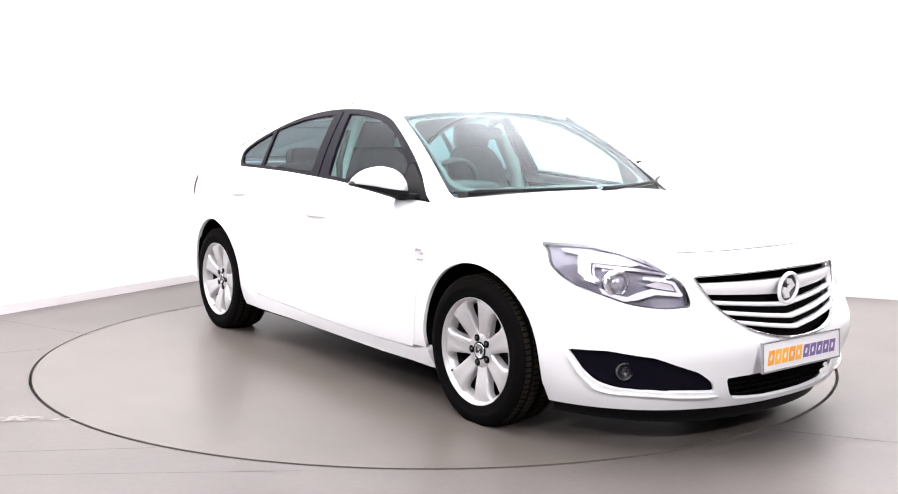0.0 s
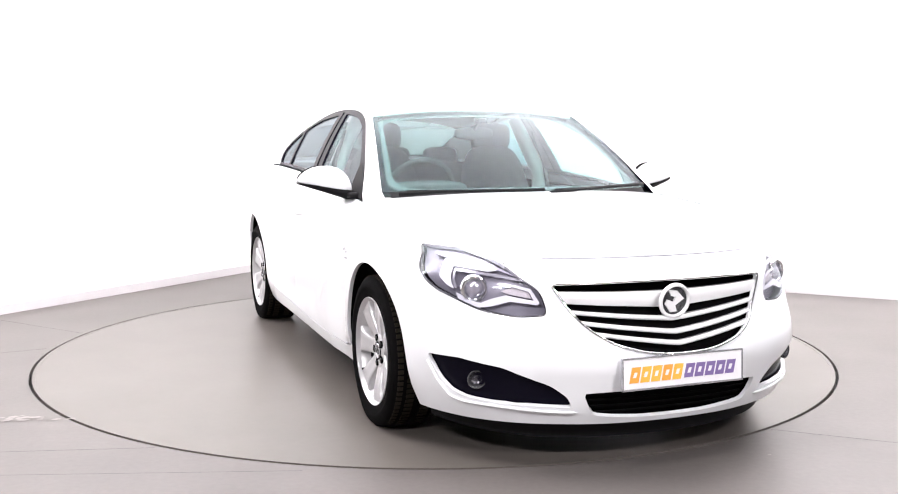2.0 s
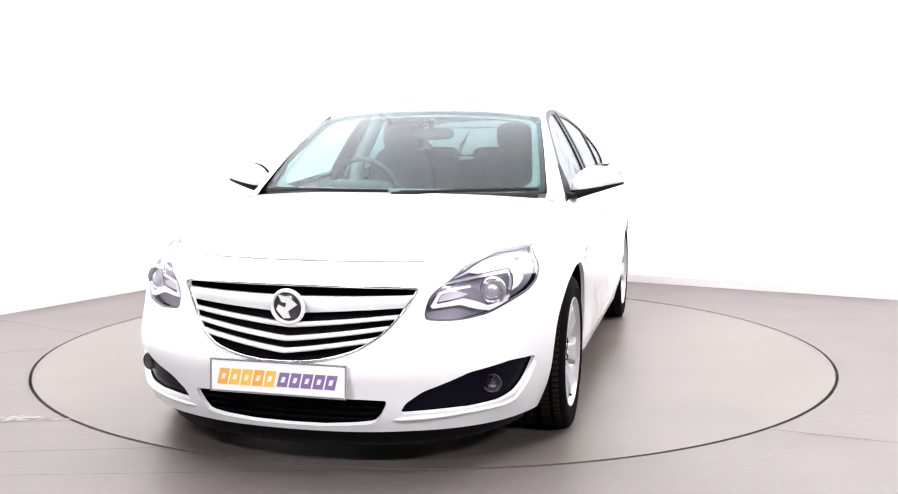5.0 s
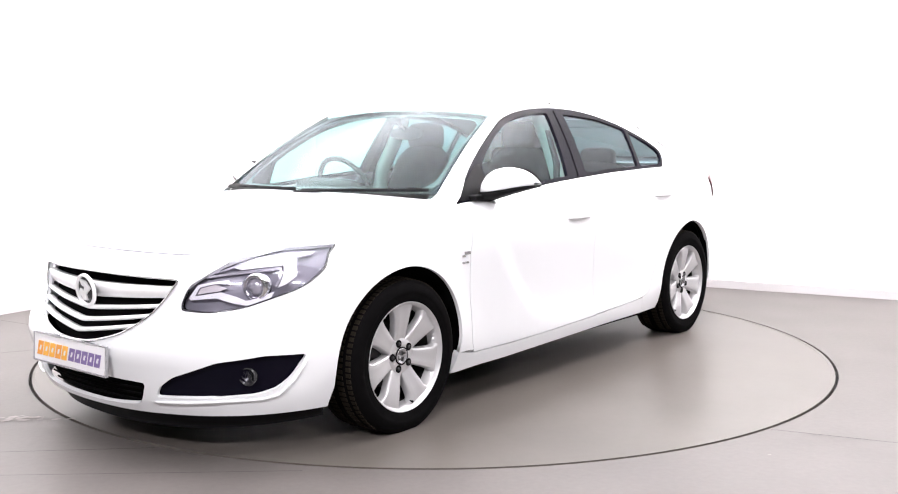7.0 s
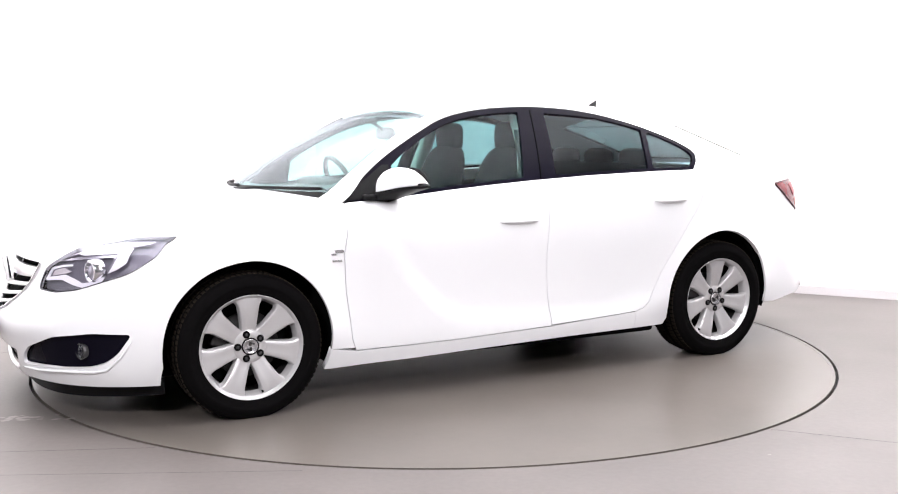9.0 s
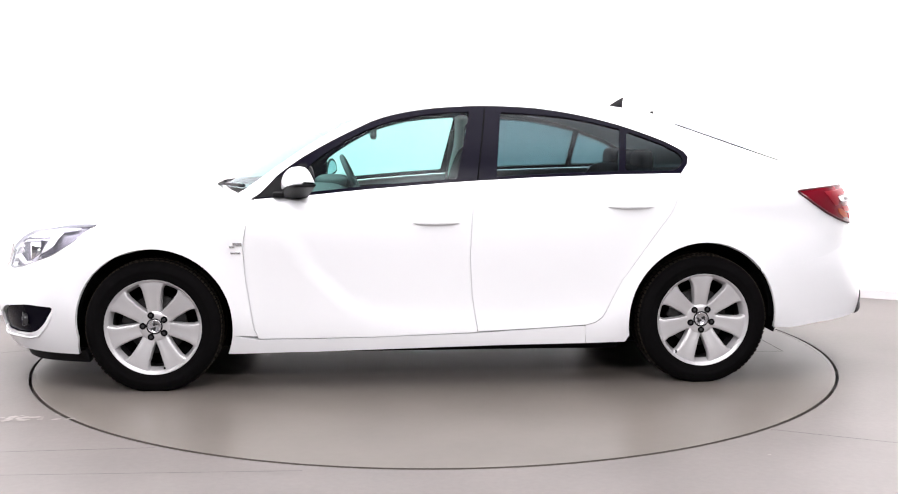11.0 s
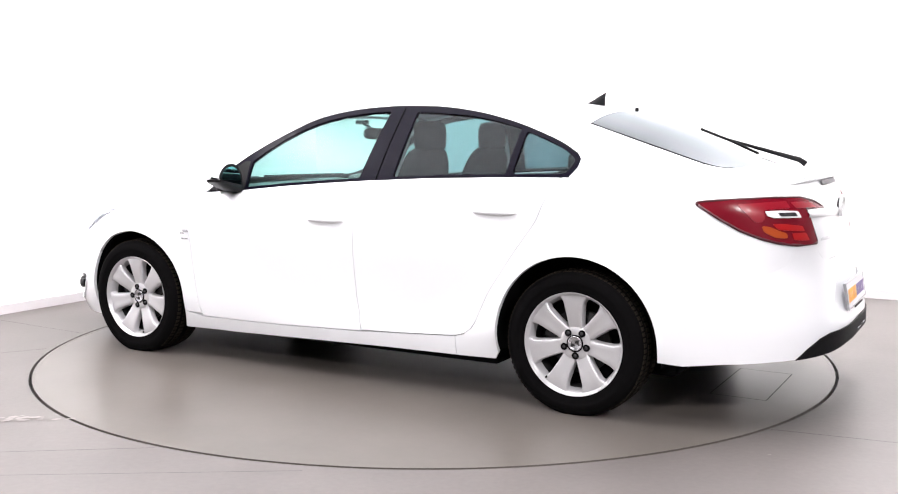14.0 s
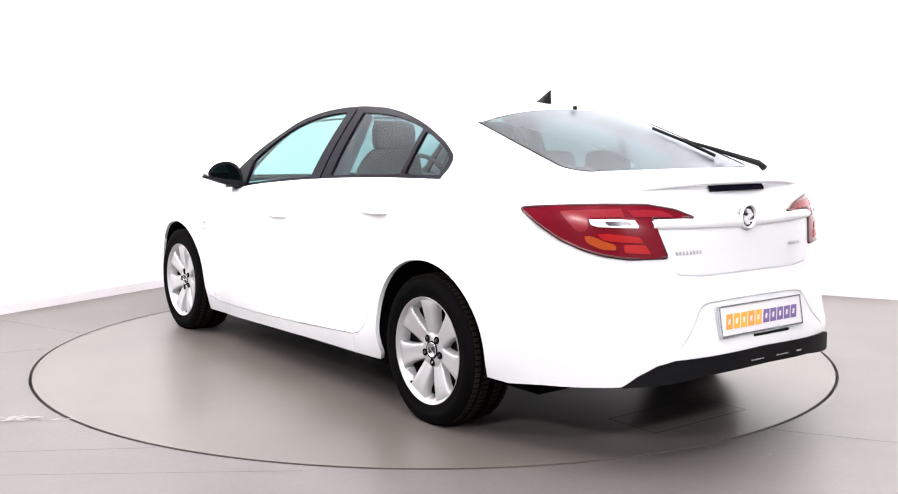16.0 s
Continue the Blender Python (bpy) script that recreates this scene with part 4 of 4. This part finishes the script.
def headlight(s):
    bm = patch(HEADLIGHT, back(.036), .04, (), 0, (1, 1, 0))
    h = part("headlight", sided(bm, s), LAMP_GREY, car, "grey headlight unit with a round projector lens")
    part("headlight_cover", sided(patch(HEADLIGHT, back(.003), .04, (), .004, (1, 1, .3)), s), CLEAR_LENS, h, "clear plastic headlight cover")
    bm = bmesh.new()
    rim = [Vector(skin(p, z, .008)) for p, z in between(HEADLIGHT, (front_y(.505, .675), .675), (at_x(1.636, .814), .814))]
    tube(bm, rim, .006, 6)
    part("headlight_edge", sided(bm, s), LAMP_DARK, h)
    c = Vector(skin(1.008, .669, .026))
    m = Matrix.Translation(c) @ pose(0, 0, 0, 0, 0, -72)
    bm = bmesh.new()
    lathe(bm, [(.034, -.03), (.036, .012), (.044, .018), (.052, .012), (.054, -.03)], 32, m)
    part("projector_ring", sided(bm, s), CHROME, h, "chrome ring round the projector lens")
    bm = bmesh.new()
    lathe(bm, [(.036, -.01), (.032, .006), (.02, .016), (0, .020)], 32, m)
    part("projector_lens", sided(bm, s), LAMP_SILVER, h)
    # light guide: a bracket above and outside the lens, a wave below it
    def piece(name, outline, inset, mat, label="", r=.006):
        part(name, sided(patch(rounded(outline, r), back(inset), .025, (), .004, (1, 1, 0)), s), mat, h, label)

    # pale band painted as the reflection in the headlight cover
    piece("cover_reflection", [(1.296, .791), (1.133, .790), (.968, .775), (.838, .744), (.705, .712), (.854, .740), (1.002, .759), (1.149, .772), (1.209, .771), (1.301, .780)], .016, COVER_REFLECTION)
    piece("light_guide", [(1.220, .768), (1.152, .775), (1.004, .760), (.855, .742), (.905, .735), (1.047, .743), (1.146, .747), (1.152, .720), (1.142, .683), (1.135, .666), (1.178, .678), (1.230, .709)], .010, LAMP_WHITE, "white daytime light guide")
    piece("light_guide", [(1.125, .653), (1.078, .642), (1.027, .627), (.971, .621), (.898, .638), (.808, .653), (.700, .640), (.655, .636), (.674, .668), (.763, .684), (.848, .690), (.839, .698), (.746, .691),
                          (.661, .678), (.623, .627), (.638, .620), (.790, .630), (.911, .610), (.986, .603), (1.074, .611), (1.113, .628)], .010, LAMP_WHITE, "white daytime light guide", .004)
    piece("lens_bracket", [(1.138, .742), (1.025, .737), (.854, .726), (.693, .708), (.704, .702), (.860, .716), (1.033, .726), (1.128, .730), (1.128, .699), (1.115, .673), (1.130, .664), (1.143, .695)], .018, LAMP_SILVER, "", .003)
    piece("indicator", [(.840, .666), (.762, .680), (.679, .664), (.668, .641), (.798, .655)], .018, AMBER, "pale indicator lens")


front_side(headlight)


# ---- mirrors, handles, badges, wipers, aerial ----
def blob(bm, centre, size, e1=.7, e2=.8, nu=28, nv=16, shape=None):
    """A rounded box (superellipsoid)."""
    def sp(v, e):
        return math.copysign(abs(v) ** e, v)
    rows = []
    for i in range(nv + 1):
        b = -math.pi / 2 + math.pi * i / nv
        row = []
        for j in range(nu):
            a = 2 * math.pi * j / nu
            p = Vector((sp(math.cos(b), e1) * sp(math.cos(a), e2) * size[0], sp(math.cos(b), e1) * sp(math.sin(a), e2) * size[1], sp(math.sin(b), e1) * size[2]))
            if shape:
                p = shape(p)
            row.append(bm.verts.new(Vector(centre) + p))
        rows.append(row)
    for A_, B_ in zip(rows, rows[1:]):
        for j in range(nu):
            k = (j + 1) % nu
            bm.faces.new((A_[j], A_[k], B_[k], B_[j]))
    bmesh.ops.remove_doubles(bm, verts=bm.verts[:], dist=1e-6)


def mirror(s):
    """A door mirror: t runs from the door outwards; the shell is deep and high near the door and falls to a low tip."""
    out = [(.000, .52, .30), (.012, .72, .60), (.035, .90, .84), (.065, 1.0, .97), (.100, 1.0, 1.0), (.140, .94, .93), (.180, .83, .78), (.212, .66, .56), (.233, .44, .33), (.244, .12, .10)]
    rows = []
    for d, deep, high in out:
        y, x0 = .820 + d, .672 - .24 * d
        row = []
        for k in range(20):
            a = 2 * math.pi * k / 20
            c, q = math.cos(a), math.sin(a)
            x = x0 + math.copysign(abs(c) ** .75, c) * (.085 * deep if c > 0 else .050)
            row.append((x, y, .983 + .16 * d + (.102 * high * abs(q) ** .8 if q > 0 else -.010 * high * abs(q) ** .8)))
        rows.append(row)
    bm = loft(rows, True)
    bm.faces.new([v for v in bm.verts[:20]][::-1])
    bmesh.ops.recalc_face_normals(bm, faces=bm.faces[:])
    mm = part("door_mirror", sided(bm, s), WHITE, car, "white door mirror with a black foot")
    rows = []
    for d, deep, high in out:
        y, x0, zc = .814 + d * 1.02, .672 - .24 * d, 0.974 + .16 * d
        t = max(.12, 1 - d / .27)
        rows.append([(x0 + .080 * (.35 + .65 * deep), y, zc + .006), (x0 + .070 * (.35 + .65 * deep), y, zc - .036 * t), (x0, y, zc - .046 * t), (x0 - .050, y, zc - .034 * t), (x0 - .056, y, zc + .006)])
    bm = loft(rows, True)
    bm.faces.new(bm.verts[:5])
    bm.verts.ensure_lookup_table()
    bm.faces.new(bm.verts[-5:])
    box(bm, .66, .79, .79, .85, .944, .972, .008)
    bmesh.ops.recalc_face_normals(bm, faces=bm.faces[:])
    part("mirror_foot", sided(bm, s), BLACK, mm)

    def face(grow, back_):
        pts = [(d, .983 + .16 * d - .008 * high * grow) for d, deep, high in out[::2]] + [(d, .983 + .16 * d + .102 * high * grow) for d, deep, high in out[::-1]]
        cy = sum(p[0] for p in pts) / len(pts)
        pts = [(cy + (d - cy) * grow, z) for d, z in pts]
        return patch(rounded(pts, .008, 2), lambda d, z: (.672 - .24 * d - .0505 - back_, .820 + d, z), .03, (), .003, (-1, 0, 0))
    part("mirror_bezel", sided(face(1.0, .001), s), BLACK, mm)
    part("mirror_glass", sided(face(.84, .004), s), MIRROR, mm)


front_side(mirror)
bm = bmesh.new()
v = patch([(.862, .946), (.79, 1.026), (.66, 1.11), (.625, 1.11), (.615, .965)], lambda x, z: side(x, z, -.002), .05, (), .01, (0, 1, 0))
bm.free()
pair("mirror_sail", v, BLACK)
for x0, x1, z in ((.10, -.13, .822), (-.868, -1.098, .897)):
    rows = []
    for i in range(15):
        x = x0 + (x1 - x0) * i / 14
        e = math.sin(math.pi * i / 14) ** .5
        y = skin(at_x(x, z), z)[1]
        rows.append([(x, y - .004, z + .012 * e + .004), (x, y + .014 * e, z + .009 * e + .004), (x, y + .020 * e, z + .002), (x, y + .015 * e, z - .009 * e), (x, y - .004, z - .010 * e)])
    bm = loft(rows)
    bmesh.ops.recalc_face_normals(bm, faces=bm.faces[:])
    pair("door_handle", bm, WHITE, label="white pull handle on the door")
for x0, x1, z0, z1 in ((.972, .930, .716, .730), (.990, .966, .706, .714), (.985, .938, .676, .684)):
    pair("side_badge", patch(sx([(x0, z0), (x1, z0), (x1 + .004, z1), (x0 + .004, z1)]), skin, .02, (), .003, (0, 1, 0), lift=.003), SATIN, label="small silver badge bar on the wing")


def wiper(y0, y1, x_shift, tip):
    pts = [Vector(screen(s, v)) + Vector((.014, 0, .008)) for s, v in zip(np.linspace(y0, y1, 12), np.linspace(-.012, tip, 12))]
    bm = bmesh.new()
    tube(bm, pts, .009, 6)
    w = part("wiper", bm, BLACK, car, "black windscreen wiper")
    bm = bmesh.new()
    foot = Vector(screen(y0 - .05, -.03)) + Vector((.02, 0, .004))
    tube(bm, [foot, foot.lerp(pts[5], .5) + Vector((.010, 0, .004)), pts[6] + Vector((.004, 0, .003))], [.012, .008, .006], 6)
    part("wiper_arm", bm, BLACK, w)


wiper(-.86, .02, 0, -.004)
wiper(.10, .95, 0, .012)
rows = []
for i in range(25):
    s = (-1 + 2 * i / 24) * .95
    p, q = Vector(screen(s, .012)), Vector((1.16 - .21 * s * s, .735 * s, 0))
    q.z = bonnet_z(min(q.x, 1.12), min(abs(q.y), .7)) - .012
    rows.append([p + Vector((-.01, 0, -.004)), p + Vector((.004, 0, -.012)), q])
cw = loft(rows)
bmesh.ops.recalc_face_normals(cw, faces=cw.faces[:])
part("cowl", cw, BLACK, car, "black plastic cowl under the windscreen")
bm = bmesh.new()
fin = [(-1.050, 1.416), (-1.085, 1.432), (-1.115, 1.452), (-1.158, 1.476), (-1.150, 1.440), (-1.150, 1.404)]
fv = [[bm.verts.new((x, sy * wd, z)) for x, z in fin] for sy, wd in ((1, .016), (-1, .016))]
for f in fv:
    for w, (x, z) in zip(f, fin):
        w.co.y *= max(.15, 1 - (z - 1.40) / .085)
bm.faces.new(fv[0])
bm.faces.new(fv[1][::-1])
for i in range(len(fin)):
    j = (i + 1) % len(fin)
    bm.faces.new((fv[0][i], fv[1][i], fv[1][j], fv[0][j]))
bmesh.ops.recalc_face_normals(bm, faces=bm.faces[:])
bmesh.ops.bevel(bm, geom=bm.edges[:], offset=.003, segments=2, affect="EDGES")
part("aerial", bm, BLACK, car, "black shark-fin roof aerial")
bm = bmesh.new()
box(bm, -1.335, -1.318, -.008, .008, 1.372, 1.392, .003)
part("washer_jet", bm, BLACK, car, smooth=False)

# ---- rear: lamps, plate, strip, badge, wiper ----


def at_rear(y, z, inset=0.0):
    return Vector(skin(rear_y(y, z), z, inset))


def rear_strip(pts, inset, proud=.004):
    rows = []
    for (ya, za), (yb, zb) in pts:
        rows.append([at_rear(ya, za, inset), at_rear((ya + yb) / 2, (za + zb) / 2, inset - proud), at_rear(yb, zb, inset)])
    bm = loft(rows)
    bmesh.ops.recalc_face_normals(bm, faces=bm.faces[:])
    return bm


def tail_light(s):
    t = part("tail_light", sided(patch(TAILLIGHT, back(-.006), .03, (), .03, (-1, 1, 0)), s), RED, car, "red tail light wrapping round the corner")
    def piece(name, outline, inset, mat, label="", r=.008):
        return part(name, sided(patch(rounded(outline, r), back(inset), .02, (), .003, (-1, 1, 0)), s), mat, t, label)

    piece("upper_lens", [(4.893, .962), (4.986, .969), (5.100, .973), (5.107, .943), (4.980, .939), (4.969, .929), (4.968, .906), (4.954, .886), (4.929, .887), (4.911, .918)], -.0085, RED_BRIGHT, "bright red upper lens")
    piece("lid_lens", [(5.121, .967), (5.210, .967), (5.289, .961), (5.335, .944), (5.340, .938), (5.141, .942)], -.0085, RED_BRIGHT, "bright red lens on the tailgate")
    piece("stop_lens", [(4.991, .878), (5.028, .880), (5.148, .866), (5.162, .843), (5.065, .849), (5.013, .854)], -.0085, RED_VIVID, "vivid red stop lens")
    piece("turn_lens", [(4.950, .873), (4.984, .867), (5.010, .852), (5.051, .839), (5.054, .818), (4.999, .821), (4.956, .845)], -.0085, ORANGE_LENS, "orange turn signal lens", .012)
    piece("lower_lens", [(5.079, .839), (5.168, .837), (5.194, .803), (5.129, .805), (5.085, .810)], -.0085, RED_VIVID, "vivid red lower lens")
    piece("reverse_lens", [(4.975, .933), (5.041, .935), (5.141, .930), (5.150, .902), (5.065, .903), (5.000, .905), (4.978, .913)], -.0105, BRIGHT, "chrome blade with the reversing lens", .004)
    piece("reverse_window", [(5.025, .926), (5.116, .925), (5.122, .910), (5.033, .912)], -.0135, LAMP_DARK, "", .003)
    bm = bmesh.new()
    rim = [Vector(skin(p, z, -.003)) for p, z in TAILLIGHT]
    tube(bm, rim + rim[:1], .0065, 6)
    part("lamp_edge", sided(bm, s), RED_DARK, t)


front_side(tail_light)
band = [((y, .896 - .012 * (1 - abs(y) / .5)), (y, .930)) for y in np.linspace(.50, -.50, 25)]
strip = rear_strip(band, -.004, .012)
part("chrome_strip", strip, BRIGHT, car, "chrome strip between the tail lights")
badge(.052, pose(tail(.925) - .020, .006, .924, 0, 0, 90), car, "round chrome badge on the tailgate")
band = [((y, 1.026), (y, 1.050)) for y in np.linspace(.175, -.175, 13)]
part("brake_light", rear_strip(band, -.006, .003), BLACK_GLOSS, car, "dark high brake light under the spoiler lip")
lipc = [at_rear(y, 1.056) + Vector((-.016, 0, .004 - .036 * (abs(y) / .60) ** 3)) for y in np.linspace(.60, -.60, 25)]
bm = bmesh.new()
tube(bm, lipc, [.002 + .009 * math.sin(math.pi * (i + .5) / 25) ** .5 for i in range(25)], 8)
part("spoiler_lip", bm, WHITE, car)
for y0, n in ((.418, 8), (-.268, 6)):
    for k in range(n):
        y = y0 - .017 * k
        band = [((y, .792), (y, .806)), ((y - .010, .792), (y - .010, .806))]
        part("tail_script", rear_strip(band, -.003, .002), SCRIPT, car, "silver lettering bar", )
plate(pose(-2.418, 0, .530, 0, 0, -90) @ pose(0, 0, 0, -10, 0, 0), "white rear plate with orange and purple lettering bars")
vm = patch(VALANCE, back(-.006), .05, (), .03, (-1, 0, 0))
part("rear_valance", vm, BLACK, car, "black plastic rear valance")
# short silver strips painted as glints on the black valance
for y0, y1 in ((.10, .02), (-.06, -.14), (-.2, -.24)):
    part("valance_glint", rear_strip([((y, .360), (y, .366)) for y in np.linspace(y0, y1, 5)], -.010, .003), SATIN, car)
ridge = [at_rear(y, z) for y, z in ((.46, .445), (.40, .50), (.345, .575), (.32, .598), (.28, .606), (.14, .610), (0, .611), (-.14, .610), (-.28, .606), (-.32, .598), (-.345, .575), (-.40, .50), (-.46, .445))]
bm = bmesh.new()
tube(bm, ridge, [.002] + [.007] * 11 + [.002], 8)
part("plate_recess_edge", bm, WHITE, car)
bm = bmesh.new()
box(bm, -2.428, -2.40, -.17, .06, .452, .462, .002)
part("tailgate_grip", bm, BLACK, car, smooth=False)
a, b, c = Vector(rear_screen(-.45, .58)), Vector(rear_screen(-.66, .14)), Vector((-2.06, -.44, 1.108))
bm = bmesh.new()
tube(bm, [a + Vector((-.008, 0, .016)), a.lerp(b, .5) + Vector((-.010, 0, .019)), b + Vector((-.008, 0, .014))], .008, 6)
w = part("rear_wiper", bm, BLACK, car, "black rear wiper")
bm = bmesh.new()
tube(bm, [a.lerp(b, .45) + Vector((-.010, 0, .020)), a.lerp(b, .8) + Vector((-.04, -.03, .022)), c + Vector((0, 0, .016)), c + Vector((-.03, 0, -.006))], [.006, .009, .014, .016], 8)
part("wiper_arm", bm, BLACK, w)

# ---- inside the car ----


def seat(y):
    bm = bmesh.new()
    blob(bm, (.10, y, .52), (.27, .25, .10), .5, .5)
    st = part("front_seat", bm, SEAT, car, "dark grey cloth front seat")
    bm = bmesh.new()
    blob(bm, (-.20, y, .86), (.08, .235, .33), .5, .55, shape=lambda p: Vector((p.x - .28 * p.z, p.y * (1 - .25 * max(0, p.z) / .33), p.z)))
    part("backrest", bm, SEAT, st)
    bm = bmesh.new()
    blob(bm, (-.30, y, 1.245), (.045, .130, .085), .55, .55)
    part("headrest", bm, SEAT, st)
    for k in (-.05, .05):
        bm = bmesh.new()
        tube(bm, [(-.285, y + k, 1.12), (-.30, y + k, 1.24)], .006, 6)
        part("headrest_post", bm, CHROME, st)


seat(.36)
seat(-.36)
bm = bmesh.new()
blob(bm, (-.72, 0, .54), (.26, .64, .10), .4, .35)
bench = part("rear_seat", bm, SEAT, car, "dark grey cloth rear bench")
bm = bmesh.new()
blob(bm, (-1.05, 0, .82), (.09, .64, .27), .4, .35, shape=lambda p: Vector((p.x - .4 * p.z, p.y, p.z)))
part("backrest", bm, SEAT, bench)
for y in (.36, 0, -.36):
    bm = bmesh.new()
    blob(bm, (-1.18, y, 1.10), (.045, .125, .075), .55, .55)
    part("headrest", bm, SEAT, bench)
bm = bmesh.new()
box(bm, -1.90, -1.16, -.62, .62, .985, 1.0, .005)
part("parcel_shelf", bm, DASH, car, "dark parcel shelf", smooth=False)
bm = bmesh.new()
blob(bm, (.74, 0, .86), (.27, .74, .115), .45, .3, 40, 16, shape=lambda p: Vector((p.x - .10 * (p.y / .74) ** 2, p.y, p.z)))
dash = part("dashboard", bm, DASH, car, "dark grey dashboard")
bm = bmesh.new()
blob(bm, (.56, -.36, .965), (.10, .20, .05), .6, .5)
part("instrument_hood", bm, DASH, dash)
bm = bmesh.new()
m = Matrix.Translation((.42, -.36, .955)) @ pose(0, 0, 0, 0, 0, 90) @ pose(0, 0, 0, 25, 0, 0)
pts = [m @ Vector((.185 * math.cos(a), 0, .185 * math.sin(a))) for a in np.linspace(0, 2 * math.pi, 37)]
tube(bm, pts, .015, 8)
sw = part("steering_wheel", bm, DASH, car, "dark steering wheel")
bm = bmesh.new()
for a in (radians(0), radians(180), radians(-90)):
    tube(bm, [m @ Vector((.04 * math.cos(a), -.0, .04 * math.sin(a))), m @ Vector((.18 * math.cos(a), 0, .18 * math.sin(a)))], .016, 6)
lathe(bm, [(0, .02), (.05, .016), (.06, -.02), (0, -.04)], 20, m)
part("steering_spokes", bm, DASH, sw)
bm = bmesh.new()
blob(bm, (.30, 0, 1.262), (.020, .115, .034), .6, .6)
rv = part("rear_view_mirror", bm, DASH, car, "dark interior mirror")
bm = bmesh.new()
tube(bm, [(.31, 0, 1.28), (.40, 0, 1.335)], .010, 6)
box(bm, .36, .43, -.025, .025, 1.318, 1.345, .006)
part("mirror_stalk", bm, DASH, rv)
bm = bmesh.new()
tube(bm, [(-.25, .50, 1.36), (-.25, .585, 1.20), (-.22, .67, 1.02), (-.20, .70, .5)], [.04, .045, .05, .06], 8)
pair("pillar_lining", bm, HEADLINER, label="grey lining of the middle pillar")
bm = bmesh.new()
tube(bm, [(-.20, .60, 1.28), (-.19, .67, 1.10), (-.15, .70, .92), (-.12, .68, .6)], .022, 4, .2)
pair("seat_belt", bm, DASH)

# ---- marks on floor and turntable ----
def fleck(name, x, y, r, seed, parent=None, squash=.5, turn=0.0, z=.0035, label="", mat=None):
    rnd = random.Random(seed)
    bm = bmesh.new()
    pts = []
    for i in range(14):
        a = 2 * math.pi * i / 14
        q = r * rnd.uniform(.55, 1.1)
        u, v = q * math.cos(a), q * math.sin(a) * squash
        pts.append((x + u * math.cos(turn) - v * math.sin(turn), y + u * math.sin(turn) + v * math.cos(turn)))
    top = [bm.verts.new((*p, z)) for p in pts]
    bm.faces.new(top)
    return finish(name, bm, mat or FLECK, parent, label, smooth=False)


tagged(fleck("floor_fleck", 1.311, -2.106, .008, 4), "small white fleck on the floor", "floor mark", kind="structure")


scuffs = random.Random(11)
for i in range(26):
    x, y, r = -1.90 + scuffs.gauss(0, .085), -1.565 + scuffs.gauss(0, .030), scuffs.uniform(.010, .034)
    tagged(fleck("floor_scuff", x, y, r, 20 + i, squash=.45, turn=scuffs.uniform(-.4, .9), z=.002 + .0001 * i), "pale worn scuff on the grey floor", "floor mark", kind="structure")


def joint(name, ax, ay, bx, by, wide, parent=None, z=.0012):
    a, b = Vector((ax, ay, 0)), Vector((bx, by, 0))
    d = (b - a).normalized() * (wide / 2)
    n = Vector((-d.y, d.x, 0))
    bm = bmesh.new()
    bm.faces.new([bm.verts.new(p + Vector((0, 0, z))) for p in (a - n, b - n, b + n, a + n)])
    return finish(name, bm, JOINT, parent, smooth=False)


for a, b, c, d, w in ((-3.0, -.46, -2.30, -.09, .005), (-2.97, .84, -2.245, .37, .004), (1.43, -1.765, 3.4, -2.60, .005), (-2.9, -2.12, -1.13, -1.98, .004), (-1.9, -2.31, -.5, -2.265, .003)):
    tagged(joint("floor_joint", a, b, c, d, w), "fine dark joint in the painted floor", "floor joint", kind="structure")
for a, b, c, d in ((-1.742, -.29, -1.742, .318), (-2.01, -.29, -2.01, .318), (-1.742, .318, -2.01, .318), (-1.742, -.29, -2.01, -.29)):
    joint("hatch_joint", a, b, c, d, .006, turntable)
for i, (x, y, r) in enumerate(((.876, .391, .012), (-.876, .50, .014), (-1.05, .555, .016), (-1.00, .53, .008), (-1.419, -.595, .012), (-1.1, .60, .010), (-1.97, -.30, .012))):
    fleck("fleck", x, y, r, 40 + i, turntable, squash=.45, turn=.5 * i, z=.002)


# ---- what moves: the car turns with the turntable ----
TABLE = [
    (0.0, -54.08),
    (0.5, -55.51),
    (1.0, -58.81),
    (1.5, -63.44),
    (2.0, -69.58),
    (2.5, -75.36),
    (3.0, -81.59),
    (3.5, -87.34),
    (4.0, -93.6),
    (4.5, -99.36),
    (4.7, -101.82),
    (6.8, -127.0),
    (7.0, -129.29),
    (7.5, -134.99),
    (8.0, -141.12),
    (8.5, -146.68),
    (9.0, -152.77),
    (9.5, -158.3),
    (9.7, -160.7),
    (11.8, -185.63),
    (12.0, -187.43),
    (12.5, -193.18),
    (13.0, -199.19),
    (13.5, -204.78),
    (14.0, -210.78),
    (14.5, -216.41),
    (15.0, -222.32),
    (15.5, -227.9),
    (16.0, -233.96),
]


def motions():
    walk(car, [(t, pose(0, 0, 0, 0, 0, a) @ pose(0.0636, 0.0910, 0)) for t, a in TABLE])
    walk(turntable, [(t, pose(0, 0, 0, 0, 0, a)) for t, a in TABLE])


motions()
